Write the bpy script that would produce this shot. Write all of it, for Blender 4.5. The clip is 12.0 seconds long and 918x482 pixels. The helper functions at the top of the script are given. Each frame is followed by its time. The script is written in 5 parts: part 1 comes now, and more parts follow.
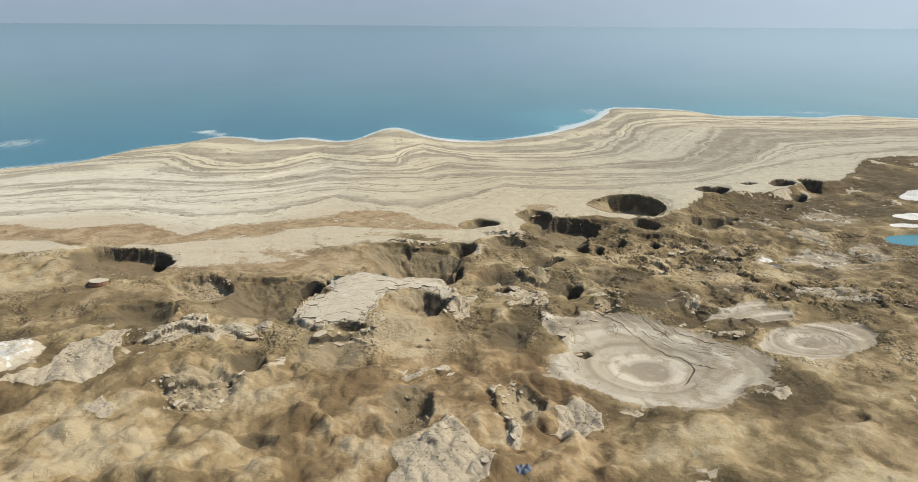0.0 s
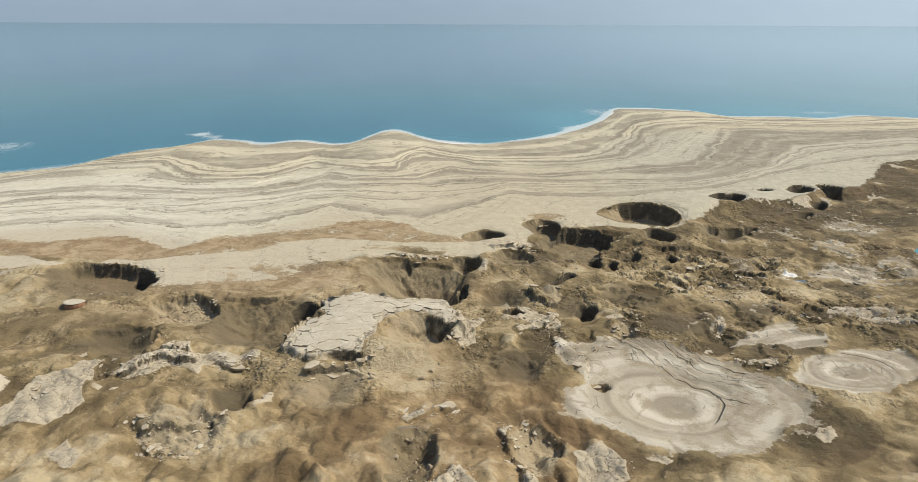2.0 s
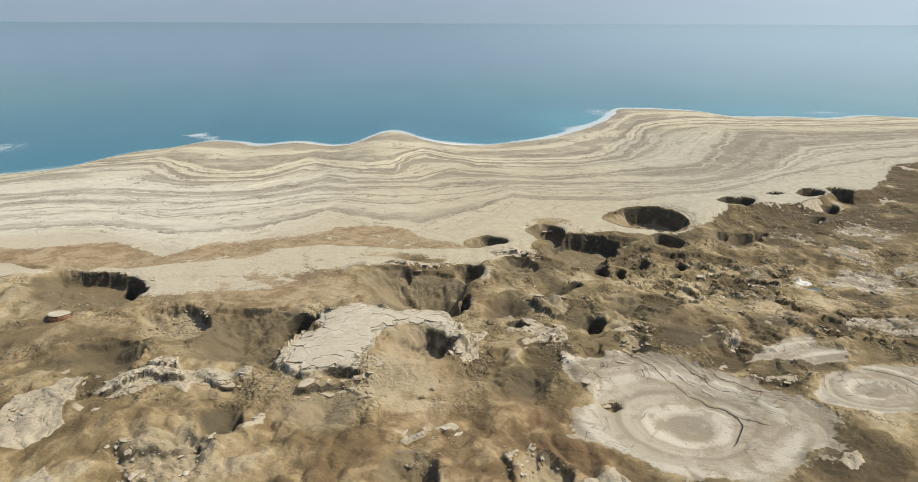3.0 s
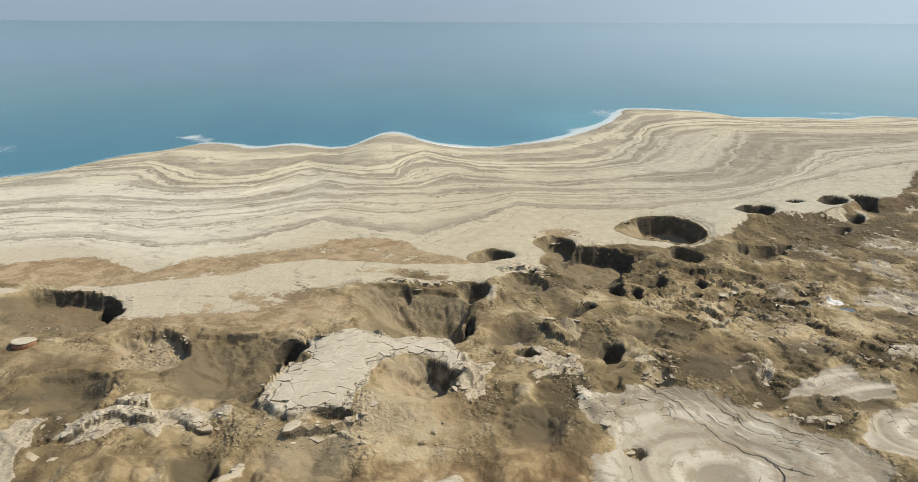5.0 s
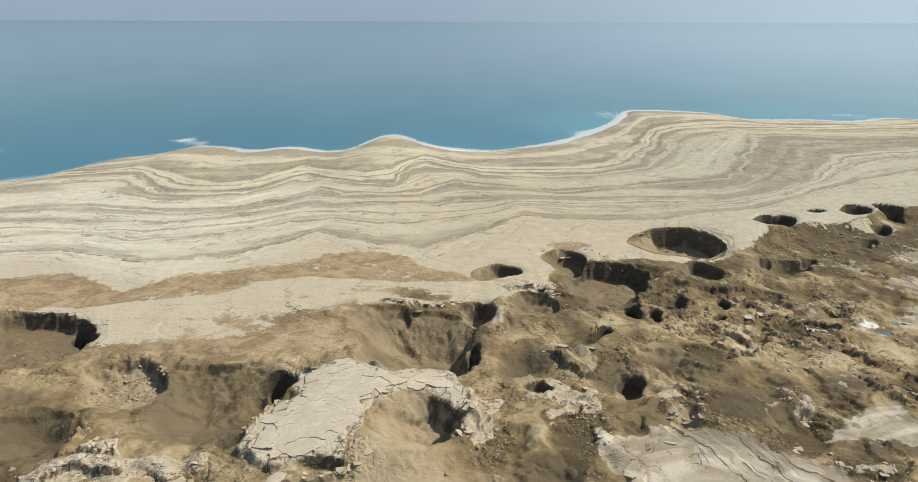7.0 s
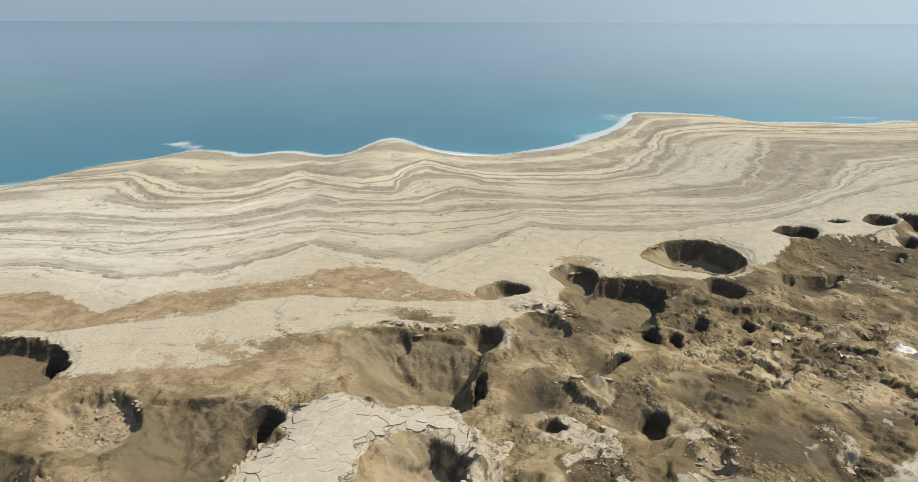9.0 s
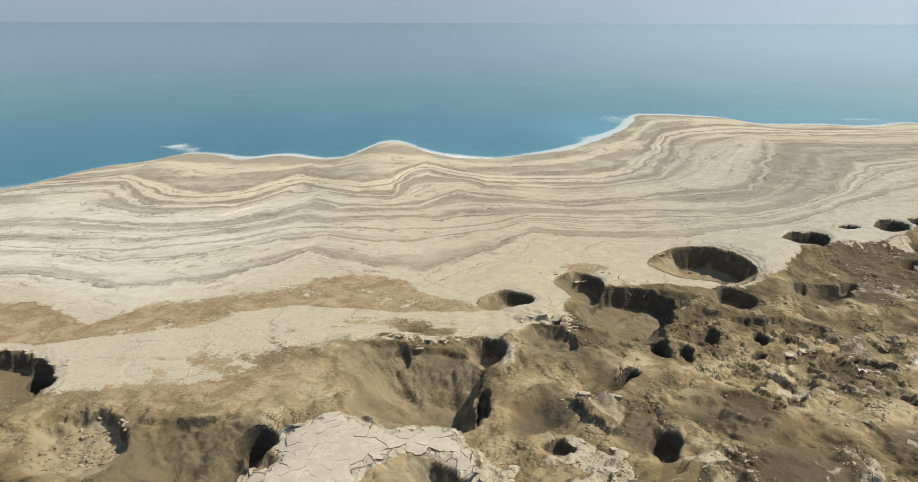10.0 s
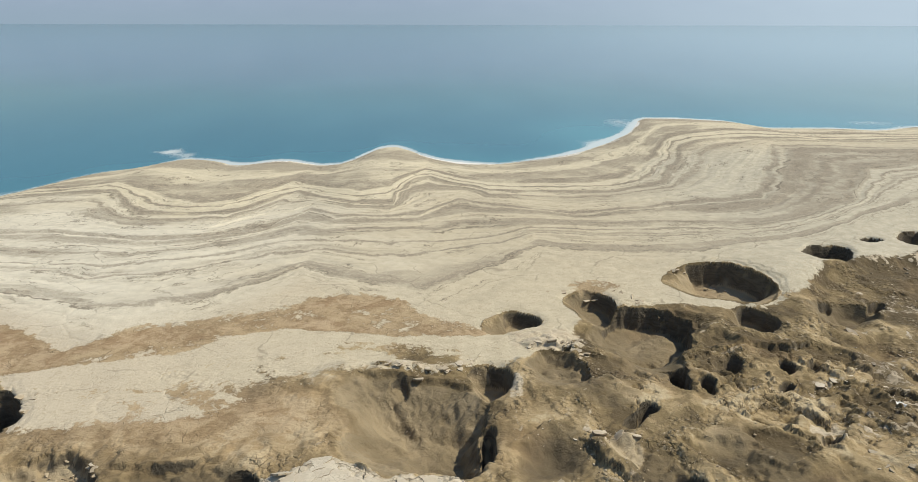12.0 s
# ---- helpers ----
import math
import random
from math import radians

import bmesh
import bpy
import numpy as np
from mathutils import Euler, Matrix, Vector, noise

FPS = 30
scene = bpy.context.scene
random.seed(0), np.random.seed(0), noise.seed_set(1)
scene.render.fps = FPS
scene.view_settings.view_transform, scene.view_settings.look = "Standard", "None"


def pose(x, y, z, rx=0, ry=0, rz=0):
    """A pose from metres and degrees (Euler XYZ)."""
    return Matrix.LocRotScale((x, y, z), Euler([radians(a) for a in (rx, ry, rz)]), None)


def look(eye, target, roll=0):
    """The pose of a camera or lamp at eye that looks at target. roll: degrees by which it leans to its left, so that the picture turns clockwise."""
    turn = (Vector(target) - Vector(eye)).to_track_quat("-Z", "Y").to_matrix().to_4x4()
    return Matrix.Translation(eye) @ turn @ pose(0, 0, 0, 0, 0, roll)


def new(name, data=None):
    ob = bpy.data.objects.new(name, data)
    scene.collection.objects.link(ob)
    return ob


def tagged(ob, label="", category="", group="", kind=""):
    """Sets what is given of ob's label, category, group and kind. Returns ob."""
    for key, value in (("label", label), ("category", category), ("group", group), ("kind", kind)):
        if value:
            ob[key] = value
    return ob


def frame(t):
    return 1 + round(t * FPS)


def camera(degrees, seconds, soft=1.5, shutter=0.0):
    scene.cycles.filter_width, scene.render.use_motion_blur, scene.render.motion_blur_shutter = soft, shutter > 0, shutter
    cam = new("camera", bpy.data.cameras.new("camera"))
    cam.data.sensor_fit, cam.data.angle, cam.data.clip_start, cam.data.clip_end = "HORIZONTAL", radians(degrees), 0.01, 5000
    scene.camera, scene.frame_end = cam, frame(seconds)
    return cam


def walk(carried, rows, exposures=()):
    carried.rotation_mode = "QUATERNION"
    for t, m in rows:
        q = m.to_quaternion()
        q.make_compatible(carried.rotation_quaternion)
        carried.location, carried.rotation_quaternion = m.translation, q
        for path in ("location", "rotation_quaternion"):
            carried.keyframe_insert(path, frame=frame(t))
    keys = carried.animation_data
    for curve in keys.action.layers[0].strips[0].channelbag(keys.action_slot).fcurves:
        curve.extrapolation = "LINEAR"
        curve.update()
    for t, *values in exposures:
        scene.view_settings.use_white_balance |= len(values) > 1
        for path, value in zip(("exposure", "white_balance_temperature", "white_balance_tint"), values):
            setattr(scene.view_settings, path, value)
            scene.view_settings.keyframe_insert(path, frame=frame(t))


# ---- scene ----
cam = camera(70.0, 12.0, 0.65)
PATH = [
    (0, (1.844, 3.366, 61.021), (3.288, 97.850, 28.299), 0.383),
    (0.5, (1.582, 6.324, 61.088), (3.044, 100.793, 28.323), 0.349),
    (1, (1.362, 9.378, 61.109), (2.829, 103.831, 28.300), 0.319),
    (1.5, (1.176, 12.509, 61.098), (2.637, 106.944, 28.236), 0.295),
    (2, (1.018, 15.700, 61.064), (2.463, 110.115, 28.143), 0.275),
    (2.5, (0.879, 18.932, 61.014), (2.304, 113.325, 28.030), 0.259),
    (3, (0.755, 22.190, 60.954), (2.155, 116.561, 27.908), 0.246),
    (5, (0.311, 35.159, 60.683), (1.599, 129.468, 27.454), 0.222),
    (5.5, (0.197, 38.320, 60.615), (1.459, 132.622, 27.365), 0.221),
    (6, (0.077, 41.427, 60.549), (1.316, 135.725, 27.286), 0.221),
    (6.5, (-0.048, 44.472, 60.483), (1.169, 138.769, 27.216), 0.221),
    (7, (-0.178, 47.450, 60.418), (1.019, 141.748, 27.153), 0.221),
    (9, (-0.723, 58.651, 60.169), (0.405, 152.978, 26.986), 0.215),
    (9.5, (-0.851, 61.287, 60.117), (0.260, 155.630, 26.978), 0.210),
    (10, (-0.967, 63.874, 60.077), (0.125, 158.236, 26.994), 0.203),
    (10.5, (-1.066, 66.424, 60.054), (0.005, 160.809, 27.036), 0.192),
    (11, (-1.140, 68.953, 60.056), (-0.094, 163.363, 27.108), 0.179),
    (11.5, (-1.184, 71.482, 60.092), (-0.168, 165.914, 27.206), 0.162),
    (12, (-1.190, 74.034, 60.175), (-0.208, 168.478, 27.322), 0.140),
]
walk(cam, [(t, look(eye, target, roll)) for t, eye, target, roll in PATH])

# ---- light ----
SUN_TURN, SUN_HEIGHT = 81.0, 51.0  # degrees clockwise from +y, and above the horizon
world = bpy.data.worlds.new("world")
scene.world = world
world.use_nodes = True
sky = world.node_tree.nodes.new("ShaderNodeTexSky")
sky.sky_type, sky.sun_disc = "NISHITA", False
sky.sun_elevation, sky.sun_rotation = radians(SUN_HEIGHT), radians(SUN_TURN)
sky.air_density, sky.dust_density, sky.ozone_density, sky.altitude = 1.2, 1.0, 4.5, 0
world.node_tree.links.new(sky.outputs[0], world.node_tree.nodes["Background"].inputs[0])
world.node_tree.nodes["Background"].inputs[1].default_value = 0.10

sun = new("sun", bpy.data.lights.new("sun", "SUN"))
sun.data.energy, sun.data.angle, sun.data.color = 4.1, radians(0.55), (1.0, 0.93, 0.80)
sun.matrix_world = look((0, 0, 0), (-math.sin(radians(SUN_TURN)) * math.cos(radians(SUN_HEIGHT)), -math.cos(radians(SUN_TURN)) * math.cos(radians(SUN_HEIGHT)), -math.sin(radians(SUN_HEIGHT))))
scene.view_settings.exposure = 0.0


# ---- materials ----
class Nodes:
    """Shortcuts for building one node material."""

    def __init__(self, name):
        self.mat = bpy.data.materials.new(name)
        self.mat.use_nodes = True
        self.tree = self.mat.node_tree
        self.bsdf = self.tree.nodes["Principled BSDF"]
        self.bsdf.inputs["Specular IOR Level"].default_value = 0.25

    def put(self, node, socket, value):
        if value is None:
            return
        if isinstance(value, bpy.types.NodeSocket):
            self.tree.links.new(value, node.inputs[socket])
        else:
            node.inputs[socket].default_value = value

    def node(self, kind, **sockets):
        n = self.tree.nodes.new(kind)
        for key, value in sockets.items():
            self.put(n, key, value)
        return n

    def place(self):
        return self.node("ShaderNodeTexCoord").outputs["Object"]

    def attr(self, name):
        n = self.node("ShaderNodeAttribute")
        n.attribute_name = name
        return n.outputs["Fac"]

    def math(self, op, a, b=0.0, clamp=False):
        n = self.node("ShaderNodeMath")
        n.operation, n.use_clamp = op, clamp
        self.put(n, 0, a), self.put(n, 1, b)
        return n.outputs[0]

    def noise(self, scale, detail=5.0, rough=0.55, at=None, warp=0.0):
        n = self.node("ShaderNodeTexNoise", Scale=scale, Detail=detail, Roughness=rough, Distortion=warp)
        self.put(n, "Vector", at if at is not None else self.place())
        return n.outputs["Fac"]

    def noise1(self, w, scale, detail=3.0, rough=0.6):
        n = self.node("ShaderNodeTexNoise")
        n.noise_dimensions = "1D"
        for key, value in (("W", w), ("Scale", scale), ("Detail", detail), ("Roughness", rough)):
            self.put(n, key, value)
        return n.outputs["Fac"]

    def cracks(self, scale, at=None):
        n = self.node("ShaderNodeTexVoronoi", Scale=scale)
        n.feature = "DISTANCE_TO_EDGE"
        self.put(n, "Vector", at if at is not None else self.place())
        return n.outputs["Distance"]

    def step(self, v, a, b, lo=0.0, hi=1.0):
        n = self.node("ShaderNodeMapRange")
        n.interpolation_type = "SMOOTHSTEP"
        for k, value in enumerate((v, a, b, lo, hi)):
            self.put(n, k, value)
        return n.outputs[0]

    def ridge(self, v, middle, half):
        return self.step(self.math("ABSOLUTE", self.math("SUBTRACT", v, middle)), half, 0.3 * half)

    def mix(self, f, a, b):
        n = self.node("ShaderNodeMix")
        n.data_type = "RGBA"
        self.put(n, 0, f)
        for k, v in ((6, a), (7, b)):
            self.put(n, k, (*v, 1) if isinstance(v, tuple) else v)
        return n.outputs[2]

    def scaled(self, at, x, y, z):
        n = self.node("ShaderNodeVectorMath", Vector=at)
        n.operation = "MULTIPLY"
        n.inputs[1].default_value = (x, y, z)
        return n.outputs[0]

    def warped(self, at, scale, amount):
        w = self.node("ShaderNodeTexNoise", Vector=at, Scale=scale, Detail=3.0)
        off = self.node("ShaderNodeVectorMath")
        off.operation = "MULTIPLY_ADD"
        self.put(off, 0, w.outputs["Color"])
        off.inputs[1].default_value = (amount, amount, 0)
        self.put(off, 2, at)
        return off.outputs[0]

    def bump(self, height, strength, distance, under=None):
        n = self.node("ShaderNodeBump", Strength=strength, Distance=distance, Height=height)
        self.put(n, "Normal", under)
        return n.outputs[0]

    def done(self, colour, rough, normal=None):
        self.put(self.bsdf, "Base Color", (*colour, 1) if isinstance(colour, tuple) else colour)
        self.put(self.bsdf, "Roughness", rough)
        self.put(self.bsdf, "Normal", normal)
        return self.mat


def land_material():
    m = Nodes("salt_flat_and_mud")
    at = m.place()
    wide, mid, fine = m.noise(0.05, 5), m.noise(0.35, 7, 0.6), m.noise(2.6, 6, 0.65)
    flow, streak = m.noise(0.17, 8, 0.52, at, 1.3), m.noise(0.85, 6, 0.6, at, 0.9)
    # mud: pale dust, tan, brown and dark damp brown, marbled together
    lively = m.step(m.attr("still"), 0.0, 1.0, 1.0, 0.28)
    b = m.math("MULTIPLY", m.math("SUBTRACT", flow, 0.5), 1.5)
    b = m.math("ADD", b, m.math("MULTIPLY", m.math("SUBTRACT", streak, 0.5), 0.6))
    b = m.math("ADD", m.attr("brown"), m.math("MULTIPLY", b, lively))
    mud = m.mix(m.step(b, 0.04, 0.22), (0.45, 0.362, 0.215), (0.355, 0.270, 0.142))
    mud = m.mix(m.step(b, 0.26, 0.56), mud, (0.205, 0.152, 0.074))
    mud = m.mix(m.step(b, 0.60, 0.95), mud, (0.108, 0.080, 0.040))
    mud = m.mix(m.math("MULTIPLY", m.attr("still"), 0.55), mud, m.mix(m.step(b, 0.1, 0.8), (0.33, 0.27, 0.175), (0.13, 0.105, 0.065)))
    mud = m.mix(m.step(wide, 0.5, 0.75, 0.0, 0.4), mud, m.mix(0.55, mud, (0.33, 0.205, 0.11)))
    mud = m.mix(m.math("MULTIPLY", m.attr("warm"), 0.6), mud, m.mix(m.step(b, 0.0, 0.3), (0.50, 0.39, 0.24), m.mix(m.step(b, 0.25, 0.7), (0.37, 0.255, 0.13), (0.20, 0.126, 0.06))))
    loose = m.math("MULTIPLY", m.step(m.noise(0.11, 5, 0.6), 0.46, 0.60), m.step(m.attr("soft"), 0.9, 0.2, 0.12, 1.0))
    fleck = m.math("MULTIPLY", m.step(m.noise(1.5, 5, 0.7, at, 0.6), 0.56, 0.64), loose)
    mud = m.mix(m.math("MULTIPLY", fleck, 0.6), mud, (0.49, 0.41, 0.275))
    clods = m.node("ShaderNodeTexVoronoi", Scale=1.15, Vector=m.warped(at, 1.1, 0.9)).outputs["Distance"]
    chinks = m.math("MULTIPLY", m.math("SUBTRACT", 1.0, m.step(m.cracks(0.7, m.warped(at, 0.9, 1.3)), 0.0, 0.05)), m.step(m.noise(0.3, 5, 0.65), 0.5, 0.58))
    chinks = m.math("MULTIPLY", chinks, m.math("ADD", m.math("MULTIPLY", loose, 0.7), 0.15))
    mud = m.mix(m.math("MULTIPLY", chinks, 0.75), mud, (0.085, 0.064, 0.036))
    # bared beach with the lines of old shores
    u = m.math("ADD", m.attr("strand"), m.math("MULTIPLY", m.math("SUBTRACT", m.noise(0.09, 7, 0.7), 0.5), 0.05))
    u = m.math("ADD", u, m.math("MULTIPLY", m.math("SUBTRACT", m.noise(0.7, 6, 0.7), 0.5), 0.014))
    east = m.node("ShaderNodeSeparateXYZ", Vector=at).outputs["X"]
    broad, thin, hair = m.noise1(u, 11.0, 2.0, 0.5), m.noise1(u, 42.0, 4.0, 0.75), m.noise1(u, 130.0, 2.0, 0.7)
    gone, worn = m.noise(0.022, 5, 0.6), m.noise(0.05, 6, 0.68)
    calm = m.step(m.noise(0.016, 4, 0.6, m.scaled(at, 1.0, 1.8, 1.0)), 0.56, 0.44)
    band = m.math("MULTIPLY", m.step(broad, 0.49, 0.57), m.step(gone, 0.40, 0.54, 0.1, 0.8))
    lines = m.math("MULTIPLY", m.step(thin, 0.585, 0.62), m.math("MULTIPLY", m.step(worn, 0.42, 0.56, 0.0, 0.75), calm))
    hairs = m.math("MULTIPLY", m.step(hair, 0.60, 0.63), m.math("MULTIPLY", m.step(m.noise(0.08, 6, 0.68), 0.47, 0.53), m.step(calm, 0.0, 1.0, 0.3, 1.0)))
    main = m.ridge(u, 0.19, 0.028)
    for at_u, half in ((0.27, 0.012), (0.335, 0.026), (0.40, 0.01), (0.555, 0.018), (0.60, 0.026), (0.69, 0.014), (0.755, 0.008), (0.80, 0.007), (0.895, 0.010)):
        main = m.math("MAXIMUM", main, m.ridge(u, at_u, half))
    swirl = m.math("MULTIPLY", m.ridge(u, 0.64, 0.095), m.step(east, 85.0, 125.0))
    main = m.math("MULTIPLY", main, m.step(worn, 0.30, 0.5, 0.3, 1.0))
    band = m.math("ADD", m.math("MAXIMUM", main, m.math("MAXIMUM", band, lines)), m.math("MULTIPLY", hairs, 0.4), True)
    band = m.math("MULTIPLY", band, m.step(m.noise(0.9, 7, 0.8), 0.32, 0.54, 0.3, 1.0))
    band = m.math("MULTIPLY", band, m.step(m.attr("strand"), 1.0, 0.9))
    swath = m.math("MULTIPLY", m.ridge(u, 0.46, 0.07), m.step(east, 70.0, 110.0, 0.0, 0.7))
    band = m.math("MULTIPLY", band, m.math("SUBTRACT", 1.0, swath))
    band = m.math("MAXIMUM", band, m.math("MULTIPLY", swirl, m.step(m.math("ADD", m.math("MULTIPLY", m.noise(0.2, 7, 0.75), 0.5), m.math("MULTIPLY", thin, 0.5)), 0.40, 0.58, 0.2, 0.95)))
    chalky = m.math("MULTIPLY", m.step(m.math("ADD", east, m.math("MULTIPLY", wide, 60.0)), 10.0, -50.0), m.step(m.attr("strand"), 0.42, 0.58))
    band = m.math("MULTIPLY", band, m.step(chalky, 0.0, 1.0, 1.0, 0.85))
    along = m.node("ShaderNodeCombineXYZ", X=m.math("MULTIPLY", east, 0.03), Y=m.math("MULTIPLY", u, 22.0)).outputs[0]
    scarp = m.math("MULTIPLY", m.ridge(m.noise(1.0, 7, 0.62, along), 0.5, 0.012), m.step(m.noise(0.05, 5, 0.65), 0.47, 0.55))
    rim = m.math("MAXIMUM", m.ridge(u, 0.36, 0.004), m.math("MAXIMUM", m.ridge(u, 0.58, 0.004), m.math("MAXIMUM", m.ridge(u, 0.708, 0.004), m.ridge(u, 0.905, 0.004))))
    scarp = m.math("MAXIMUM", scarp, m.math("MULTIPLY", rim, m.step(m.noise(0.04, 5, 0.65), 0.44, 0.54)))
    sand = m.mix(m.step(mid, 0.3, 0.7), (0.55, 0.48, 0.325), (0.64, 0.57, 0.40))
    chalk = m.mix(m.step(mid, 0.3, 0.7), (0.58, 0.53, 0.40), (0.675, 0.62, 0.475))
    old = m.mix(m.step(mid, 0.3, 0.7), (0.47, 0.405, 0.275), (0.56, 0.49, 0.34))
    old = m.mix(m.step(m.math("ADD", east, m.math("MULTIPLY", wide, 80.0)), 50.0, -60.0), old, m.mix(m.step(m.attr("strand"), 0.9, 1.0), chalk, (0.535, 0.46, 0.33)))
    old = m.mix(m.attr("dull"), old, m.mix(m.step(mid, 0.3, 0.7), (0.42, 0.38, 0.275), (0.54, 0.49, 0.36)))
    sand = m.mix(m.step(m.math("ADD", m.math("ADD", m.attr("strand"), m.math("MULTIPLY", wide, 0.3)), m.math("MULTIPLY", m.attr("dull"), 0.3)), 0.42, 0.68), sand, old)
    sand = m.mix(m.step(fine, 0.5, 0.75, 0.0, 0.25), sand, (0.42, 0.35, 0.24))
    band = m.math("MULTIPLY", band, m.step(m.math("ADD", u, m.math("MULTIPLY", east, -0.0012)), 0.42, 0.66, 1.0, 0.88))
    beach = m.mix(band, sand, m.mix(m.step(fine, 0.3, 0.6), (0.19, 0.158, 0.11), (0.305, 0.26, 0.185)))
    web = m.math("SUBTRACT", 1.0, m.step(m.cracks(0.075, m.warped(m.scaled(at, 0.75, 1.0, 1.0), 0.09, 9.0)), 0.0, 0.016))
    web = m.math("MULTIPLY", web, m.math("MULTIPLY", m.step(m.noise(0.06, 5, 0.65), 0.47, 0.56), m.step(m.attr("strand"), 0.3, 0.6)))
    scarp = m.math("MAXIMUM", m.math("MULTIPLY", web, 0.55), m.math("MULTIPLY", scarp, m.step(m.attr("strand"), 1.0, 0.93)))
    crumbs = m.math("MULTIPLY", m.step(m.attr("strand"), 0.85, 1.0), m.step(m.math("ADD", m.math("MULTIPLY", streak, 0.6), m.math("MULTIPLY", fine, 0.4)), 0.5, 0.62))
    beach = m.mix(m.math("MULTIPLY", crumbs, 0.55), beach, (0.40, 0.325, 0.215))
    beach = m.mix(m.math("MULTIPLY", scarp, 0.8), beach, (0.17, 0.14, 0.095))
    mud = m.mix(m.math("MULTIPLY", m.attr("rust"), 0.85), mud, m.mix(m.step(m.math("ADD", flow, m.math("MULTIPLY", m.math("SUBTRACT", streak, 0.5), 0.5)), 0.38, 0.62), (0.455, 0.34, 0.205), (0.31, 0.212, 0.115)))
    edge = m.math("ADD", m.math("MULTIPLY", m.math("SUBTRACT", streak, 0.5), 0.9), m.math("MULTIPLY", m.math("SUBTRACT", flow, 0.5), 1.1))
    col = m.mix(m.step(m.math("ADD", m.attr("beach"), edge), 0.42, 0.6), mud, beach)
    # pale crust, grey pans, salt
    crust = m.mix(m.step(mid, 0.3, 0.72), (0.49, 0.415, 0.29), (0.63, 0.555, 0.41))
    crust = m.mix(m.step(streak, 0.52, 0.72, 0.0, 0.5), crust, (0.37, 0.29, 0.18))
    crust = m.mix(m.step(m.attr("pale"), 0.97, 0.84, 0.0, 0.6), crust, (0.43, 0.355, 0.24))
    p = m.math("ADD", m.attr("pale"), m.math("MULTIPLY", m.math("SUBTRACT", streak, 0.5), 0.5))
    crusted = m.step(p, 0.42, 0.58)
    col = m.mix(crusted, col, crust)
    r = m.attr("ring")
    ring = m.noise1(m.math("ADD", m.attr("ring"), m.math("MULTIPLY", mid, 0.03)), 9.0, 3.0, 0.6)
    pan = m.mix(m.step(ring, 0.25, 0.75), (0.39, 0.335, 0.24), (0.475, 0.41, 0.30))
    pan = m.mix(m.step(streak, 0.5, 0.75, 0.0, 0.4), pan, (0.33, 0.27, 0.18))
    far = m.math("FRACT", m.math("ADD", r, m.math("MULTIPLY", m.math("SUBTRACT", mid, 0.5), 0.04)))
    pan = m.mix(m.step(far, 0.235, 0.20, 0.0, 0.75), pan, (0.27, 0.228, 0.16))
    pan = m.mix(m.math("MULTIPLY", m.ridge(far, 0.31, 0.08), 0.95), pan, (0.60, 0.535, 0.41))
    pan = m.mix(m.math("MULTIPLY", m.ridge(far, 0.55, 0.05), 0.7), pan, (0.28, 0.235, 0.165))
    pan = m.mix(m.math("MULTIPLY", m.ridge(far, 0.8, 0.09), 0.8), pan, (0.58, 0.52, 0.40))
    pan = m.mix(m.step(m.math("ADD", flow, m.math("MULTIPLY", m.math("SUBTRACT", fine, 0.5), 0.3)), 0.47, 0.62, 0.0, 0.8), pan, (0.325, 0.265, 0.175))
    pan = m.mix(m.step(mid, 0.5, 0.68, 0.0, 0.5), pan, (0.53, 0.47, 0.36))
    col = m.mix(m.step(m.math("ADD", m.attr("grey"), m.math("ADD", m.math("MULTIPLY", m.math("SUBTRACT", streak, 0.5), 1.0), m.math("MULTIPLY", m.math("SUBTRACT", flow, 0.5), 1.1))), 0.42, 0.58), col, pan)
    salt = m.math("ADD", m.attr("salt"), m.math("MULTIPLY", m.math("SUBTRACT", streak, 0.5), 1.2))
    col = m.mix(m.step(salt, 0.4, 0.6), col, (0.74, 0.72, 0.65))
    # open cracks in the drying mud, their inner shade painted as dark lines
    tear = m.math("MULTIPLY", m.math("SUBTRACT", 1.0, m.step(m.cracks(0.3, m.warped(at, 0.5, 2.2)), 0.0, 0.025)), m.step(m.noise(0.16, 5, 0.6), 0.52, 0.6))
    tear = m.math("MULTIPLY", tear, m.math("MAXIMUM", m.step(m.attr("grey"), 0.4, 0.9, 0.0, 0.35), m.step(m.attr("rust"), 0.3, 0.7, 0.0, 0.3)))
    drawn = m.math("ADD", m.attr("pull"), m.math("MULTIPLY", m.math("SUBTRACT", m.noise(0.35, 6, 0.6), 0.5), 2.2))
    long1 = m.math("MULTIPLY", m.ridge(m.math("FRACT", m.math("MULTIPLY", drawn, 0.36)), 0.5, 0.045), m.step(m.noise(0.12, 4, 0.6), 0.40, 0.48))
    long2 = m.math("MULTIPLY", m.ridge(m.math("FRACT", m.math("MULTIPLY", drawn, 0.83)), 0.3, 0.06), m.step(m.noise(0.17, 4, 0.6), 0.50, 0.58, 0.0, 0.7))
    tear = m.math("MAXIMUM", tear, m.math("MULTIPLY", m.math("MAXIMUM", long1, long2), m.step(m.attr("torn"), 0.25, 0.6)))
    tear = m.math("MAXIMUM", tear, m.step(m.attr("crack"), 0.2, 0.95, 0.0, 0.75))
    col = m.mix(m.math("MULTIPLY", tear, 0.8), col, (0.09, 0.072, 0.045))
